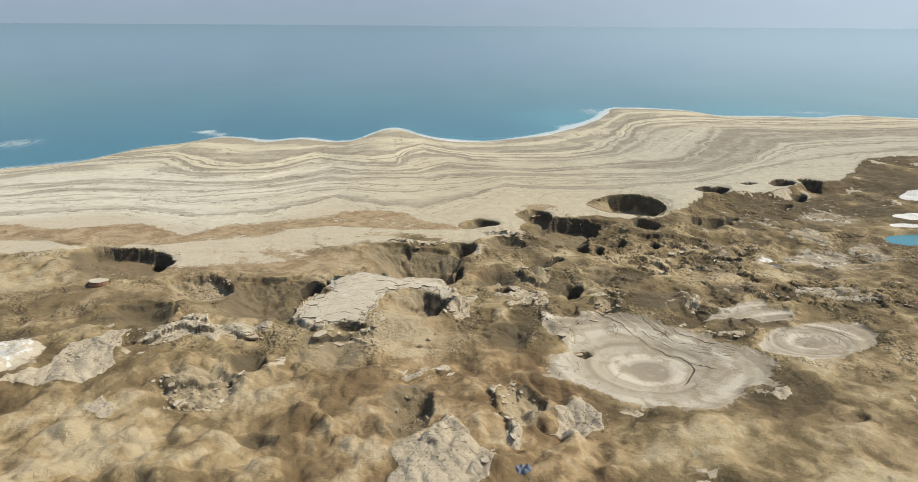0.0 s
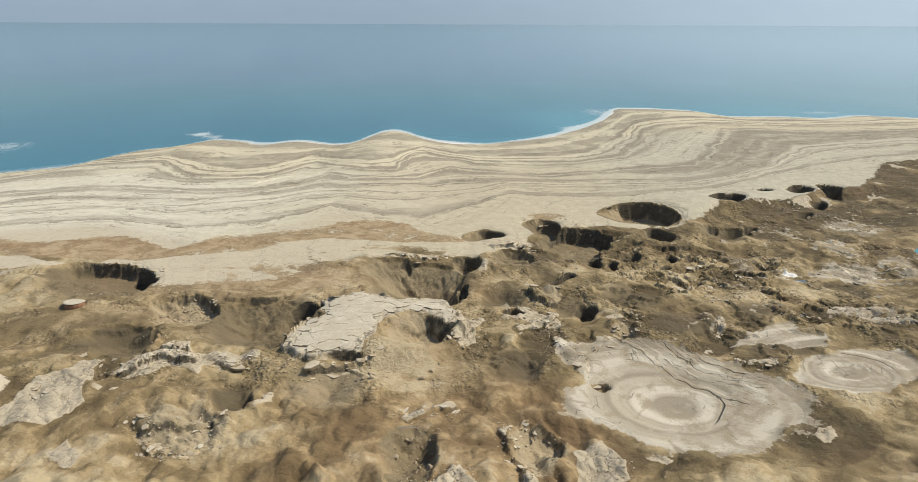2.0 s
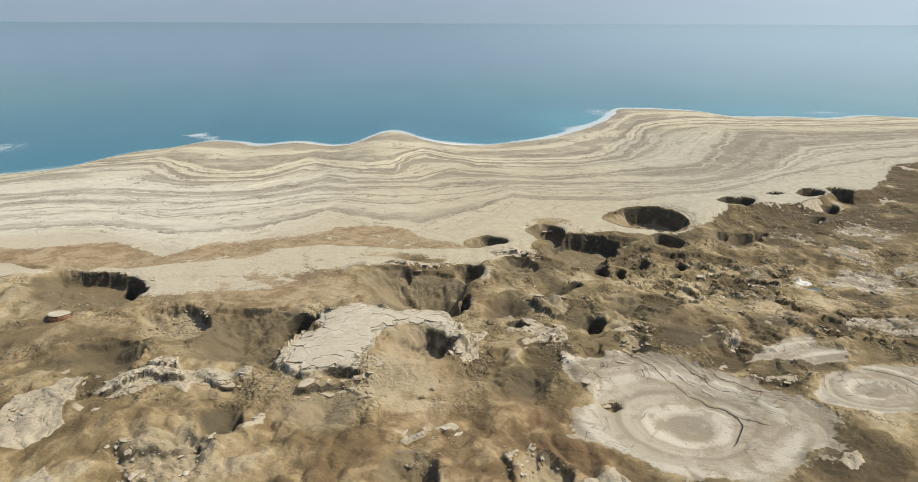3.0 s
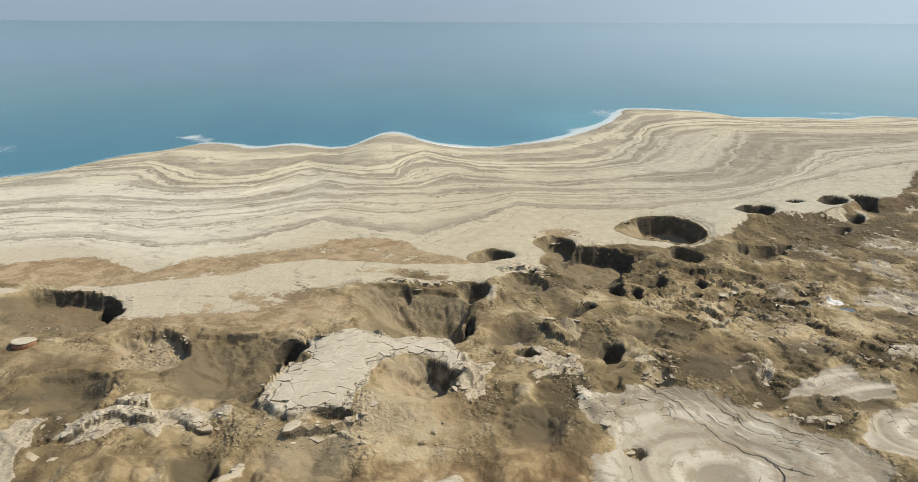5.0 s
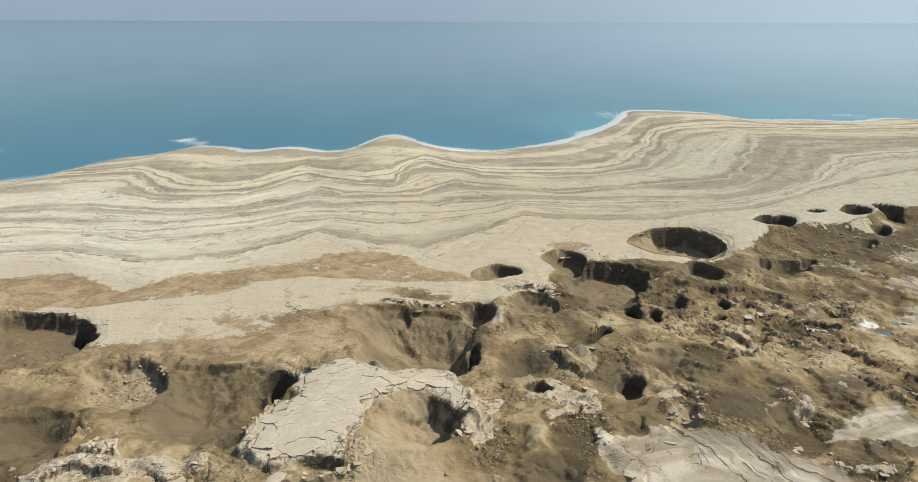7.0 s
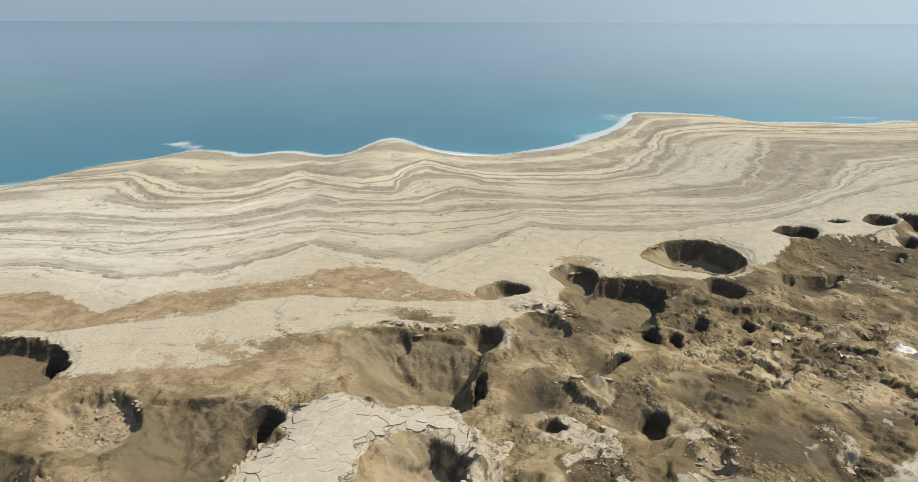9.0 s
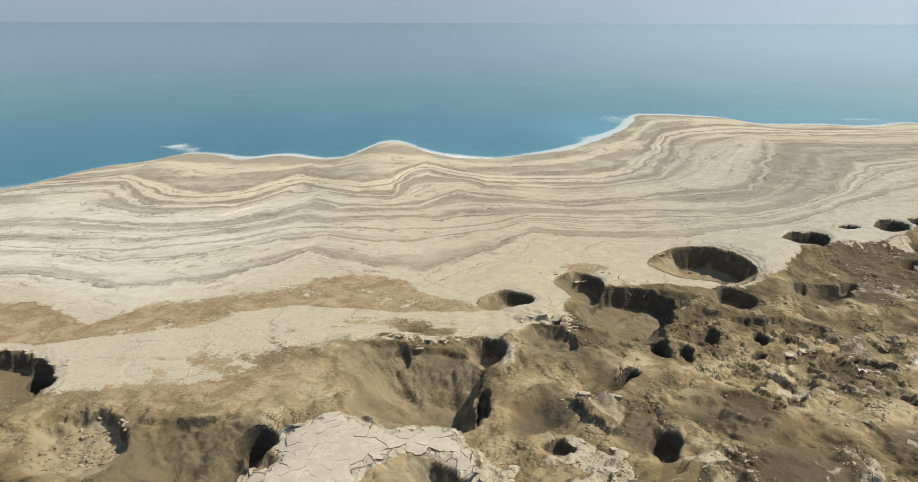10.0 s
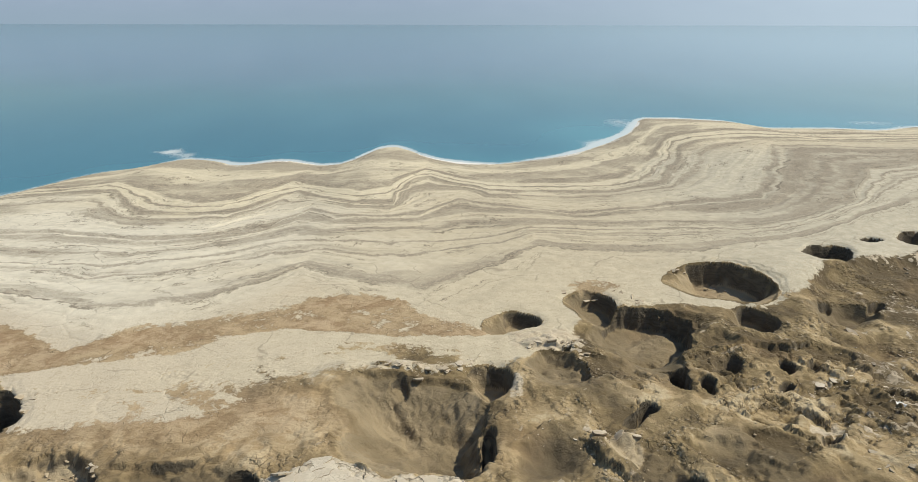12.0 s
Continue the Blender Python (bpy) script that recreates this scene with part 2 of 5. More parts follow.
    # bare earth in the steep walls, in thin beds, its colour darkened for shade
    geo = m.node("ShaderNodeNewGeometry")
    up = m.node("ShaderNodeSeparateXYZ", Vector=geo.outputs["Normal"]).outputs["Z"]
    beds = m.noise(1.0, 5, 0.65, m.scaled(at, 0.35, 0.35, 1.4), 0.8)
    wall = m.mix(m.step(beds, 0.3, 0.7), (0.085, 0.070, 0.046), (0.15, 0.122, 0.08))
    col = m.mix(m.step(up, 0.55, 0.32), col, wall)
    # shrinkage cracks in the hard crust, the shade inside them painted brown
    hard = m.math("MULTIPLY", crusted, m.step(m.attr("pale"), 0.74, 1.0))
    hard = m.math("MAXIMUM", hard, m.math("MULTIPLY", m.attr("beach"), m.math("MULTIPLY", m.step(m.attr("strand"), 0.9, 1.05), m.step(m.noise(0.07, 4), 0.48, 0.62, 0.0, 0.16))))
    large = m.step(m.cracks(0.36, m.warped(at, 0.5, 1.6)), 0.0, 0.032)
    small = m.step(m.cracks(1.1, m.warped(at, 1.4, 0.7)), 0.0, 0.04)
    small = m.math("MAXIMUM", small, m.step(m.noise(0.25, 4), 0.6, 0.45))
    cut = m.math("MULTIPLY", m.math("SUBTRACT", 1.0, m.math("MULTIPLY", large, small)), hard)
    col = m.mix(m.math("MULTIPLY", cut, 0.4), col, (0.15, 0.112, 0.065))
    height = m.math("SUBTRACT", m.math("ADD", m.math("MULTIPLY", fine, 0.38), m.math("MULTIPLY", streak, m.step(m.math("MAXIMUM", m.attr("grey"), m.attr("beach")), 0.2, 0.8, 0.8, 0.2))), m.math("MAXIMUM", m.math("MULTIPLY", cut, 1.2), m.math("MULTIPLY", tear, 1.5)))
    muddy = m.math("SUBTRACT", 1.0, m.math("MAXIMUM", m.attr("grey"), m.attr("beach")), True)
    lumps = m.math("SUBTRACT", m.math("MULTIPLY", m.step(clods, 0.1, 0.7, 1.0, 0.0), loose), m.math("MULTIPLY", chinks, 0.8))
    height = m.math("ADD", height, m.math("MULTIPLY", m.math("MULTIPLY", lumps, muddy), 0.9))
    nor = m.bump(height, 0.95, 0.34, m.bump(m.noise(9.0, 4, 0.7), 0.3, 0.04))
    return m.done(col, m.step(mid, 0.2, 0.8, 0.82, 0.96), nor)


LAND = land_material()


def water_material():
    m = Nodes("sea_water")
    at = m.place()
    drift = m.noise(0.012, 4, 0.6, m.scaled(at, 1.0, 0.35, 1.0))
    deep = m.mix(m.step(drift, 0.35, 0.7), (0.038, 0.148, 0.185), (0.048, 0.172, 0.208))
    # sunward haze over the sea painted into its colour, paler to the east
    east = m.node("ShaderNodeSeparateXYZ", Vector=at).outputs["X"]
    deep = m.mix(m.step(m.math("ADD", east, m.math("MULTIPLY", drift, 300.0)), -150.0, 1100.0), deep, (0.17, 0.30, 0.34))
    col = m.mix(m.attr("shallow"), deep, (0.09, 0.28, 0.31))
    foam = m.math("ADD", m.attr("foam"), m.math("MULTIPLY", m.math("SUBTRACT", m.noise(0.12, 6, 0.7, m.scaled(at, 1.0, 0.5, 1.0), 1.5), 0.5), 0.8))
    f = m.step(foam, 0.28, 0.9, 0.0, 0.8)
    col = m.mix(f, col, (0.62, 0.66, 0.64))
    wave = m.noise(0.35, 5, 0.6, m.scaled(at, 1.0, 0.6, 1.0))
    m.bsdf.inputs["IOR"].default_value = 1.34
    m.bsdf.inputs["Specular IOR Level"].default_value = 0.5
    return m.done(col, m.step(f, 0.0, 1.0, 0.10, 0.7), m.bump(wave, 0.06, 0.06))


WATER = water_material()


def hill_material():
    m = Nodes("hazy_far_hills")
    at = m.place()
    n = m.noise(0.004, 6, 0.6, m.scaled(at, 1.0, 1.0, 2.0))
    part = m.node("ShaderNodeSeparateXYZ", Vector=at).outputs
    # distance haze painted as the hills' own glow, brightest on the sunward side
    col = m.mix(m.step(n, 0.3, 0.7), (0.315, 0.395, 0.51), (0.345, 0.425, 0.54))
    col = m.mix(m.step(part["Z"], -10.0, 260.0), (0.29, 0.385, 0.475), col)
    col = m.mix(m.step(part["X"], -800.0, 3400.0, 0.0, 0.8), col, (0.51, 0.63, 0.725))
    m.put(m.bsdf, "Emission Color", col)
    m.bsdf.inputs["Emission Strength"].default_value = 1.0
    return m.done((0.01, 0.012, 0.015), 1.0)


HILLS = hill_material()


# ---- lattice noise ----
TABLE = np.random.RandomState(7).rand(512, 512).astype(np.float32)


def lattice(ix, iy, seed):
    """A chance number for each lattice point."""
    return TABLE[(iy.astype(np.int32) + 131 * seed) & 511, (ix.astype(np.int32) + 57 * seed) & 511]


def vnoise(x, y, seed=0):
    """Smooth value noise, -1 to 1, one lattice cell a unit."""
    fx, fy = np.floor(x), np.floor(y)
    tx, ty = (x - fx).astype(np.float32), (y - fy).astype(np.float32)
    tx, ty = tx * tx * (3 - 2 * tx), ty * ty * (3 - 2 * ty)
    ix, iy = fx.astype(np.int32) + 57 * seed, fy.astype(np.int32) + 131 * seed
    x0, x1, y0, y1 = ix & 511, (ix + 1) & 511, (iy & 511) << 9, ((iy + 1) & 511) << 9
    flat = TABLE.ravel()
    a, b, c, d = flat[y0 | x0], flat[y0 | x1], flat[y1 | x0], flat[y1 | x1]
    top = a + (b - a) * tx
    return 2 * (top + (c + (d - c) * tx - top) * ty) - 1


def fbm(x, y, size, octaves=4, seed=0, gain=0.5):
    """Rough noise, about -1 to 1, whose largest forms are size metres across."""
    total, amp, norm = 0.0, 1.0, 0.0
    for n in range(octaves):
        ca, sa = math.cos(0.7 * n + seed), math.sin(0.7 * n + seed)
        k = 2.03**n / size
        total = total + amp * vnoise((x * ca - y * sa) * k + 17.3 * n, (x * sa + y * ca) * k - 9.1 * n, seed * 31 + n)
        norm, amp = norm + amp, amp * gain
    return total / norm * 1.4


def cells(x, y, size, seed=0, jitter=0.85):
    """Cracked plates size metres wide: the distance to the nearest crack, and four chance numbers of the plate with its middle."""
    gx, gy = np.floor(x / size), np.floor(y / size)
    f1 = np.full(np.shape(x), 1e9)
    f2 = f1.copy()
    cx, cy, who = f1.copy(), f1.copy(), f1.copy()
    for oy in (-1, 0, 1):
        for ox in (-1, 0, 1):
            qx, qy = gx + ox, gy + oy
            px = (qx + 0.5 + jitter * (lattice(qx, qy, seed) - 0.5)) * size
            py = (qy + 0.5 + jitter * (lattice(qx, qy, seed + 1) - 0.5)) * size
            d = np.hypot(x - px, y - py)
            near = d < f1
            f2 = np.where(near, f1, np.minimum(f2, d))
            f1 = np.where(near, d, f1)
            cx, cy = np.where(near, px, cx), np.where(near, py, cy)
            who = np.where(near, lattice(qx, qy, seed + 2), who)
    return (f2 - f1) / 2, who, cx, cy


def smooth(a, b, v):
    t = np.clip((v - a) / (b - a), 0, 1)
    return t * t * (3 - 2 * t)


def curve(x, *points):
    """A line across the plan: y at x, through a few turning points."""
    return np.interp(x, [p[0] for p in points], [p[1] for p in points])


def hump(x, y, cx, cy, rx, ry):
    return np.exp(-(((x - cx) / rx) ** 2) - ((y - cy) / ry) ** 2)


# ---- lie of the land: the plain at about 0, the sea at -14 ----
SEA = -14.0


def shore_y(x):
    s = 0.0
    for o in (-5, 0, 5):
        s = s + curve(x + o, (-900, 120), (-420, 262), (-223, 329), (-191, 346), (-178, 386), (-156, 402), (-147, 422), (-125, 416), (-112, 403), (-92, 419), (-66, 404), (-54, 414)) * (x + o < -54) / 3
        s = s + curve(x + o, (-54, 414), (-48, 441), (-39, 459), (-29, 451), (-18, 431), (-5, 416), (22, 408), (55, 426), (75, 444), (94, 469), (115, 502), (128, 535), (138, 565), (164, 566), (202, 552), (212, 521), (259, 521), (285, 512), (324, 529), (420, 490), (900, 420)) * (x + o >= -54) / 3
    return s


def beach_top(x):
    return curve(x, (-900, 60), (-250, 170), (-99, 200), (-64, 206), (-38, 216), (-9, 217), (3, 222), (20, 238), (48, 238), (96, 251), (132, 274), (192, 302), (320, 330), (900, 330))


# old waterlines, from the youngest up the beach
def strand_1(x):
    return curve(x, (-900, 110), (-250, 305), (-185, 345), (-145, 351), (-128, 338), (-111, 321), (-96, 311), (-84, 316), (-72, 359), (-53, 337), (-37, 326), (-26, 335), (-14, 381), (-2, 367), (13, 348), (55, 343), (73, 356), (91, 384), (115, 434), (127, 463), (170, 490), (240, 480), (330, 490), (900, 405))


def strand_2(x):
    return curve(x, (-900, 100), (-250, 280), (-180, 325), (-138, 334), (-124, 312), (-110, 294), (-78, 295), (-66, 333), (-54, 320), (-38, 304), (-24, 306), (-16, 352), (-10, 363), (2, 345), (12, 327), (64, 321), (86, 338), (106, 377), (124, 428), (150, 448), (240, 450), (330, 465), (900, 390))


def strand_3(x):
    return curve(x, (-900, 85), (-250, 240), (-139, 265), (-113, 265), (-95, 256), (-78, 259), (-61, 273), (-53, 295), (-39, 284), (-27, 281), (-14, 286), (1, 313), (15, 301), (40, 286), (72, 293), (111, 303), (127, 327), (151, 379), (172, 420), (240, 412), (330, 430), (900, 375))


def strand_4(x):
    return curve(x, (-900, 75), (-250, 220), (-128, 247), (-92, 241), (-73, 249), (-49, 267), (-38, 260), (1, 268), (28, 272), (95, 267), (114, 276), (133, 290), (152, 312), (176, 352), (240, 375), (330, 390), (900, 360))


def strand_5(x):
    return curve(x, (-900, 65), (-250, 185), (-106, 214), (-70, 204), (-54, 210), (-38, 230), (-22, 217), (-8, 215), (12, 230), (24, 246), (41, 239), (65, 236), (106, 254), (135, 276), (200, 312), (330, 335), (900, 340))


def strand(x, y):
    """0 at the water's edge, 1 at the top of the bared beach, along the old waterlines."""
    wx, wy = x + 3 * fbm(x, y, 30, 4, 3), y + 3.5 * fbm(x, y, 36, 5, 4, 0.6)
    lines = [shore_y(x), strand_1(wx), strand_2(wx), strand_3(wx), strand_4(wx), strand_5(wx)]
    marks = [0.0, 0.2, 0.34, 0.56, 0.7, 0.9]
    u = np.zeros_like(x)
    for low, high, m0, m1 in zip(lines, lines[1:], marks, marks[1:]):
        f = (low - wy) / np.maximum(low - high, 6)
        u = np.where(f > 0, m0 + (m1 - m0) * np.minimum(f, 1.6 if m1 == 0.9 else 1), u)
    return np.where(y > shore_y(x), 0.01 * (shore_y(x) - y), u)


def plan(x, y, *points):
    """How far inside an outline on the plan each place lies, in metres; negative outside."""
    p = np.array(points, float)
    out = np.full(np.shape(x), -9.0)
    sel = np.flatnonzero((x > p[:, 0].min() - 6) & (x < p[:, 0].max() + 6) & (y > p[:, 1].min() - 6) & (y < p[:, 1].max() + 6))
    qx, qy = x[sel] + 1.0 * fbm(x[sel], y[sel], 4.5, 4, 53, 0.6), y[sel] + 1.0 * fbm(x[sel], y[sel], 4.5, 4, 54, 0.6)
    best, inside = np.full(len(sel), 1e9), np.zeros(len(sel), bool)
    for (x0, y0), (x1, y1) in zip(p, np.roll(p, -1, 0)):
        f = np.clip(((qx - x0) * (x1 - x0) + (qy - y0) * (y1 - y0)) / ((x1 - x0) ** 2 + (y1 - y0) ** 2), 0, 1)
        best = np.minimum(best, np.hypot(qx - x0 - f * (x1 - x0), qy - y0 - f * (y1 - y0)))
        cross = ((y0 > qy) != (y1 > qy)) & (qx < (x1 - x0) * (qy - y0) / (y1 - y0 + 1e-12) + x0)
        inside ^= cross
    out[sel] = np.maximum(np.where(inside, best, -best), -9)
    return out


def lie(x, y):
    s, c = shore_y(x), beach_top(x)
    t = np.clip((s - y) / np.maximum(s - c, 20), -1, 1.3)
    z = np.where(t < 0, SEA + 9 * t, SEA - SEA * np.clip(t, 0, 1) ** 0.9)
    z = z + 2.0 * hump(x, y, -64, 112, 18, 14) - 2.4 * hump(x, y, 43, 112, 20, 16)
    z = z - 5.0 * hump(x, y, 104, 176, 40, 26) + 2.6 * hump(x, y, 86, 226, 26, 14)
    z = z + 1.2 * hump(x, y, -14, 140, 24, 18)
    return z


# ---- sinkholes: middle, eight half widths from +x round by the far side, and the walls on those sides:
# C cliff, m steep, f and s slopes under a low scarp, g gentle; then depth, how brown the floor is, how much rubble fills it ----
HOLES = []
WALLS = dict(C=0.06, m=0.30, f=0.5, s=0.75, g=1.0)


def sinkhole(label, cx, cy, radii, walls, depth, tone=0.5, rubble=0.0):
    HOLES.append((label, cx, cy, radii, [WALLS[w] for w in walls], depth, tone, rubble))


sinkhole("wide brown hollow with a dark undercut cliff", -85.5, 162.0, (15.8, 12.9, 12.2, 16.7, 14.3, 12.4, 14.5, 15.7), "CCCmgggg", 3.6, 0.60)
sinkhole("black overhung notch at a hollow's end", -73.6, 165.2, (2.6, 2.7, 3.9, 8.2, 2.2, 2.0, 3.6, 5.7), "CCCmsssm", 6.5, 0.60)
sinkhole("round crater half filled with pale rubble", -57.3, 145.0, (8.5, 7.5, 9.0, 9.9, 7.7, 8.2, 8.4, 10.3), "CCCmgggs", 2.6, 0.15, 0.45)
sinkhole("broad dark brown mud bowl beside pale crust", -39.4, 138.9, (13.2, 14.7, 13.1, 13.1, 13.0, 13.3, 14.2, 11.6), "msssgggs", 5.0, 0.66)
sinkhole("square notch broken into the crust edge", -29.5, 145.0, (3.0, 3.5, 4.4, 5.5, 2.9, 3.2, 4.6, 5.4), "CCCCsssC", 6.0, 0.80)
sinkhole("deep narrow pit under a crumbling crust edge", -33.1, 131.3, (2.3, 2.8, 4.7, 3.7, 2.2, 2.7, 4.5, 3.3), "CCmsgssC", 8.5, 0.70)
sinkhole("shallow dark brown hollow with cracked rim", -63.7, 130.7, (8.1, 6.8, 7.3, 9.8, 7.2, 5.4, 8.3, 10.0), "msssgggs", 2.6, 0.75)
sinkhole("round sand-floored sinkhole in the pale crust", -6.1, 131.7, (7.0, 6.4, 6.9, 6.8, 6.6, 7.0, 6.6, 6.6), "CCsggggm", 4.4, 0.08)
sinkhole("large funnel sinkhole with gullied mud walls", -8.0, 162.3, (11.7, 14.4, 13.2, 16.2, 12.3, 12.9, 16.0, 15.6), "msssgssm", 6.4, 0.44)
sinkhole("black niche under a funnel's crust rim", -10.8, 172.0, (2.6, 3.3, 3.4, 2.4, 2.2, 1.8, 5.1, 3.0), "CCCmssss", 3.2, 0.40)
sinkhole("black niche under a funnel's crust rim", -6.7, 170.9, (2.4, 2.0, 2.2, 2.4, 1.2, 1.4, 3.1, 1.8), "CCCmssss", 2.4, 0.40)
sinkhole("steep black hollow beside a funnel", 4.0, 156.6, (1.3, 1.8, 4.7, 1.7, 1.4, 1.7, 4.4, 1.5), "CCmsssmC", 4.2, 0.40)
sinkhole("small dark sinkhole at a funnel's edge", 5.2, 174.0, (4.3, 4.4, 5.0, 5.0, 3.7, 4.0, 5.7, 4.5), "CCmfgsfm", 4.2, 0.35)
sinkhole("open-sided sinkhole with a crumbling crust rim", 17.4, 176.3, (5.8, 7.1, 8.3, 6.5, 6.1, 7.1, 7.8, 7.2), "CCmfgggs", 2.3, 0.55)
sinkhole("soft brown mud bowl with curved ridges", 13.6, 154.0, (6.6, 7.1, 8.4, 6.0, 5.9, 8.8, 6.9, 6.5), "gggggggg", 2.2, 0.85)
sinkhole("long narrow sinkhole in brown sand", 10.7, 196.4, (6.2, 6.0, 5.1, 4.3, 5.7, 6.9, 4.5, 4.2), "CCmggsss", 3.4, 0.40)
sinkhole("undercut corner of the great chasm", 29.2, 205.3, (5.8, 7.1, 7.8, 6.6, 5.9, 6.2, 9.8, 6.0), "CCmfggsm", 4.2, 0.45)
sinkhole("great chasm with a dark vertical back wall", 36.3, 189.2, (10.6, 14.9, 16.2, 11.5, 11.1, 13.1, 19.0, 8.4), "CCCmgggs", 4.8, 0.55)
sinkhole("deep cleft joined to the great chasm", 39.0, 176.2, (1.5, 3.0, 3.7, 2.3, 2.0, 3.4, 4.8, 1.7), "CCmsgssC", 7.0, 0.60)
sinkhole("large oval sinkhole cut into the beach", 61.5, 216.7, (12.9, 12.3, 12.2, 11.4, 12.5, 10.3, 9.6, 12.5), "CCmsgggs", 6.0, 0.26, 0.25)
sinkhole("half-round sinkhole below the beach", 62.8, 199.6, (5.8, 5.2, 5.6, 5.1, 5.6, 5.9, 5.2, 5.2), "CCmggggs", 3.6, 0.55)
sinkhole("dark oval sinkhole in the beach", 97.9, 235.9, (6.2, 10.1, 7.8, 5.2, 6.4, 10.3, 7.9, 5.5), "CCCmmmmC", 8.5, 0.20)
sinkhole("small round sinkhole in the beach", 116.7, 247.6, (3.3, 3.0, 2.2, 2.0, 3.1, 2.9, 2.3, 2.0), "CCCCmmmC", 4.0, 0.20)
sinkhole("dark oval sinkhole near the mud edge", 131.6, 250.3, (5.1, 7.2, 5.5, 4.2, 5.6, 8.0, 6.4, 4.0), "CCCmsmmC", 6.0, 0.30)
sinkhole("dark steep sinkhole in the mud edge", 142.5, 249.8, (4.1, 8.5, 7.8, 4.5, 4.0, 7.5, 7.1, 3.7), "CCCmsmmC", 7.0, 0.40)
sinkhole("small black pit in brown mud", 30.9, 146.2, (2.6, 3.8, 4.2, 2.2, 2.5, 3.9, 3.8, 2.4), "CCCmsssC", 3.6, 0.60)
sinkhole("dark brown mud bowl with soft sides", 15.2, 121.2, (3.1, 5.0, 4.9, 3.5, 3.6, 4.4, 5.1, 3.8), "gggggggg", 1.6, 0.98)
sinkhole("eroded gully pit in tan mud", -5.1, 96.4, (4.4, 5.8, 8.7, 5.8, 4.7, 5.4, 9.5, 5.6), "mmssggss", 2.8, 0.55, 0.60)
sinkhole("grey cracked crater with a crumbled rim", 13.5, 97.9, (4.8, 6.3, 7.0, 5.0, 4.2, 5.8, 6.8, 4.5), "CCmsggss", 2.4, 0.08, 0.35)
sinkhole("dark brown bowl with a sharp rim", -35.5, 110.7, (3.6, 3.9, 6.3, 5.2, 4.3, 3.8, 5.1, 6.0), "mggggggg", 2.4, 0.98)
sinkhole("collapsed pale crust in a shallow ring", -40.3, 102.2, (6.6, 5.3, 5.5, 5.8, 7.5, 5.1, 5.1, 6.0), "mmmsgmmm", 1.5, 0.05, 0.50)
sinkhole("smooth grey-brown bowl below a broken ledge", -19.9, 113.4, (8.0, 7.0, 7.7, 8.3, 8.5, 7.0, 7.1, 7.9), "gssggggg", 2.4, 0.30)
sinkhole("small dark hole in cracked mud", 43.1, 173.1, (1.3, 2.0, 2.2, 1.4, 1.2, 2.0, 2.6, 1.2), "CCCmsssC", 4.0, 0.60)
sinkhole("small dark hole in cracked mud", 60.9, 181.0, (1.4, 1.8, 2.3, 1.2, 1.2, 2.1, 2.1, 1.4), "CCCmsssC", 3.6, 0.60)
sinkhole("brown mud hollow with a dark side", 49.9, 181.2, (2.9, 4.2, 3.3, 3.0, 2.9, 4.3, 3.5, 2.6), "mmggggsm", 3.0, 0.80)
sinkhole("small brown hole in tan mud", 56.9, 173.1, (1.3, 2.9, 1.0, 0.8, 1.4, 2.6, 1.1, 0.8), "Cmssgggs", 2.2, 0.70)
sinkhole("small grey-floored hole among cracked plates", 56.1, 157.5, (1.8, 3.0, 1.7, 1.3, 2.1, 3.2, 1.7, 1.6), "CCmsssss", 2.2, 0.30)
sinkhole("curled grey pit with layered rims", 23.6, 154.2, (3.4, 4.0, 3.6, 3.1, 2.6, 3.0, 3.4, 3.5), "ssmsgggs", 0.7, 0.02, 0.05)
sinkhole("dark slanting crevice in mud", 28.6, 163.3, (1.4, 5.3, 1.2, 0.9, 1.3, 4.8, 1.8, 1.2), "CCCsssss", 3.0, 0.50)
sinkhole("wide brown gully with notched rims", 84.6, 204.1, (8.6, 8.6, 6.6, 6.1, 9.3, 8.9, 6.3, 6.2), "mmssgggs", 3.0, 0.65, 0.10)
sinkhole("small square notch in a mud rim", 83.1, 208.2, (1.9, 3.4, 1.7, 1.9, 1.8, 3.5, 1.7, 1.7), "CCCCmmmC", 2.5, 0.50)
sinkhole("small square notch in a mud rim", 94.6, 208.3, (1.9, 3.9, 1.9, 2.0, 1.9, 4.0, 1.9, 2.0), "CCCCmmmC", 2.5, 0.50)
sinkhole("small dark hole in brown mud", 66.6, 181.4, (1.5, 2.7, 1.5, 1.2, 1.9, 2.4, 1.6, 1.1), "CCmsssss", 2.5, 0.70)
sinkhole("shallow hollow in tan mud", 67.2, 92.3, (2.0, 2.6, 1.7, 1.6, 2.1, 3.0, 1.9, 1.5), "mmsggggg", 1.0, 0.70)
sinkhole("small dark hole below the beach edge", 130.1, 233.7, (2.4, 4.3, 3.0, 2.2, 2.5, 4.1, 3.0, 2.1), "CCmmsssm", 4.0, 0.70)
sinkhole("dark hole in the eroded slope", 118.6, 222.0, (2.6, 4.6, 2.9, 2.2, 3.3, 4.4, 3.2, 2.4), "CCmsssss", 3.0, 0.70)
sinkhole("dark sunlit-edged pit in tan mud", -27.8, 88.6, (3.8, 1.9, 2.0, 3.2, 3.6, 1.9, 2.2, 2.9), "sssggggg", 1.4, 0.80)
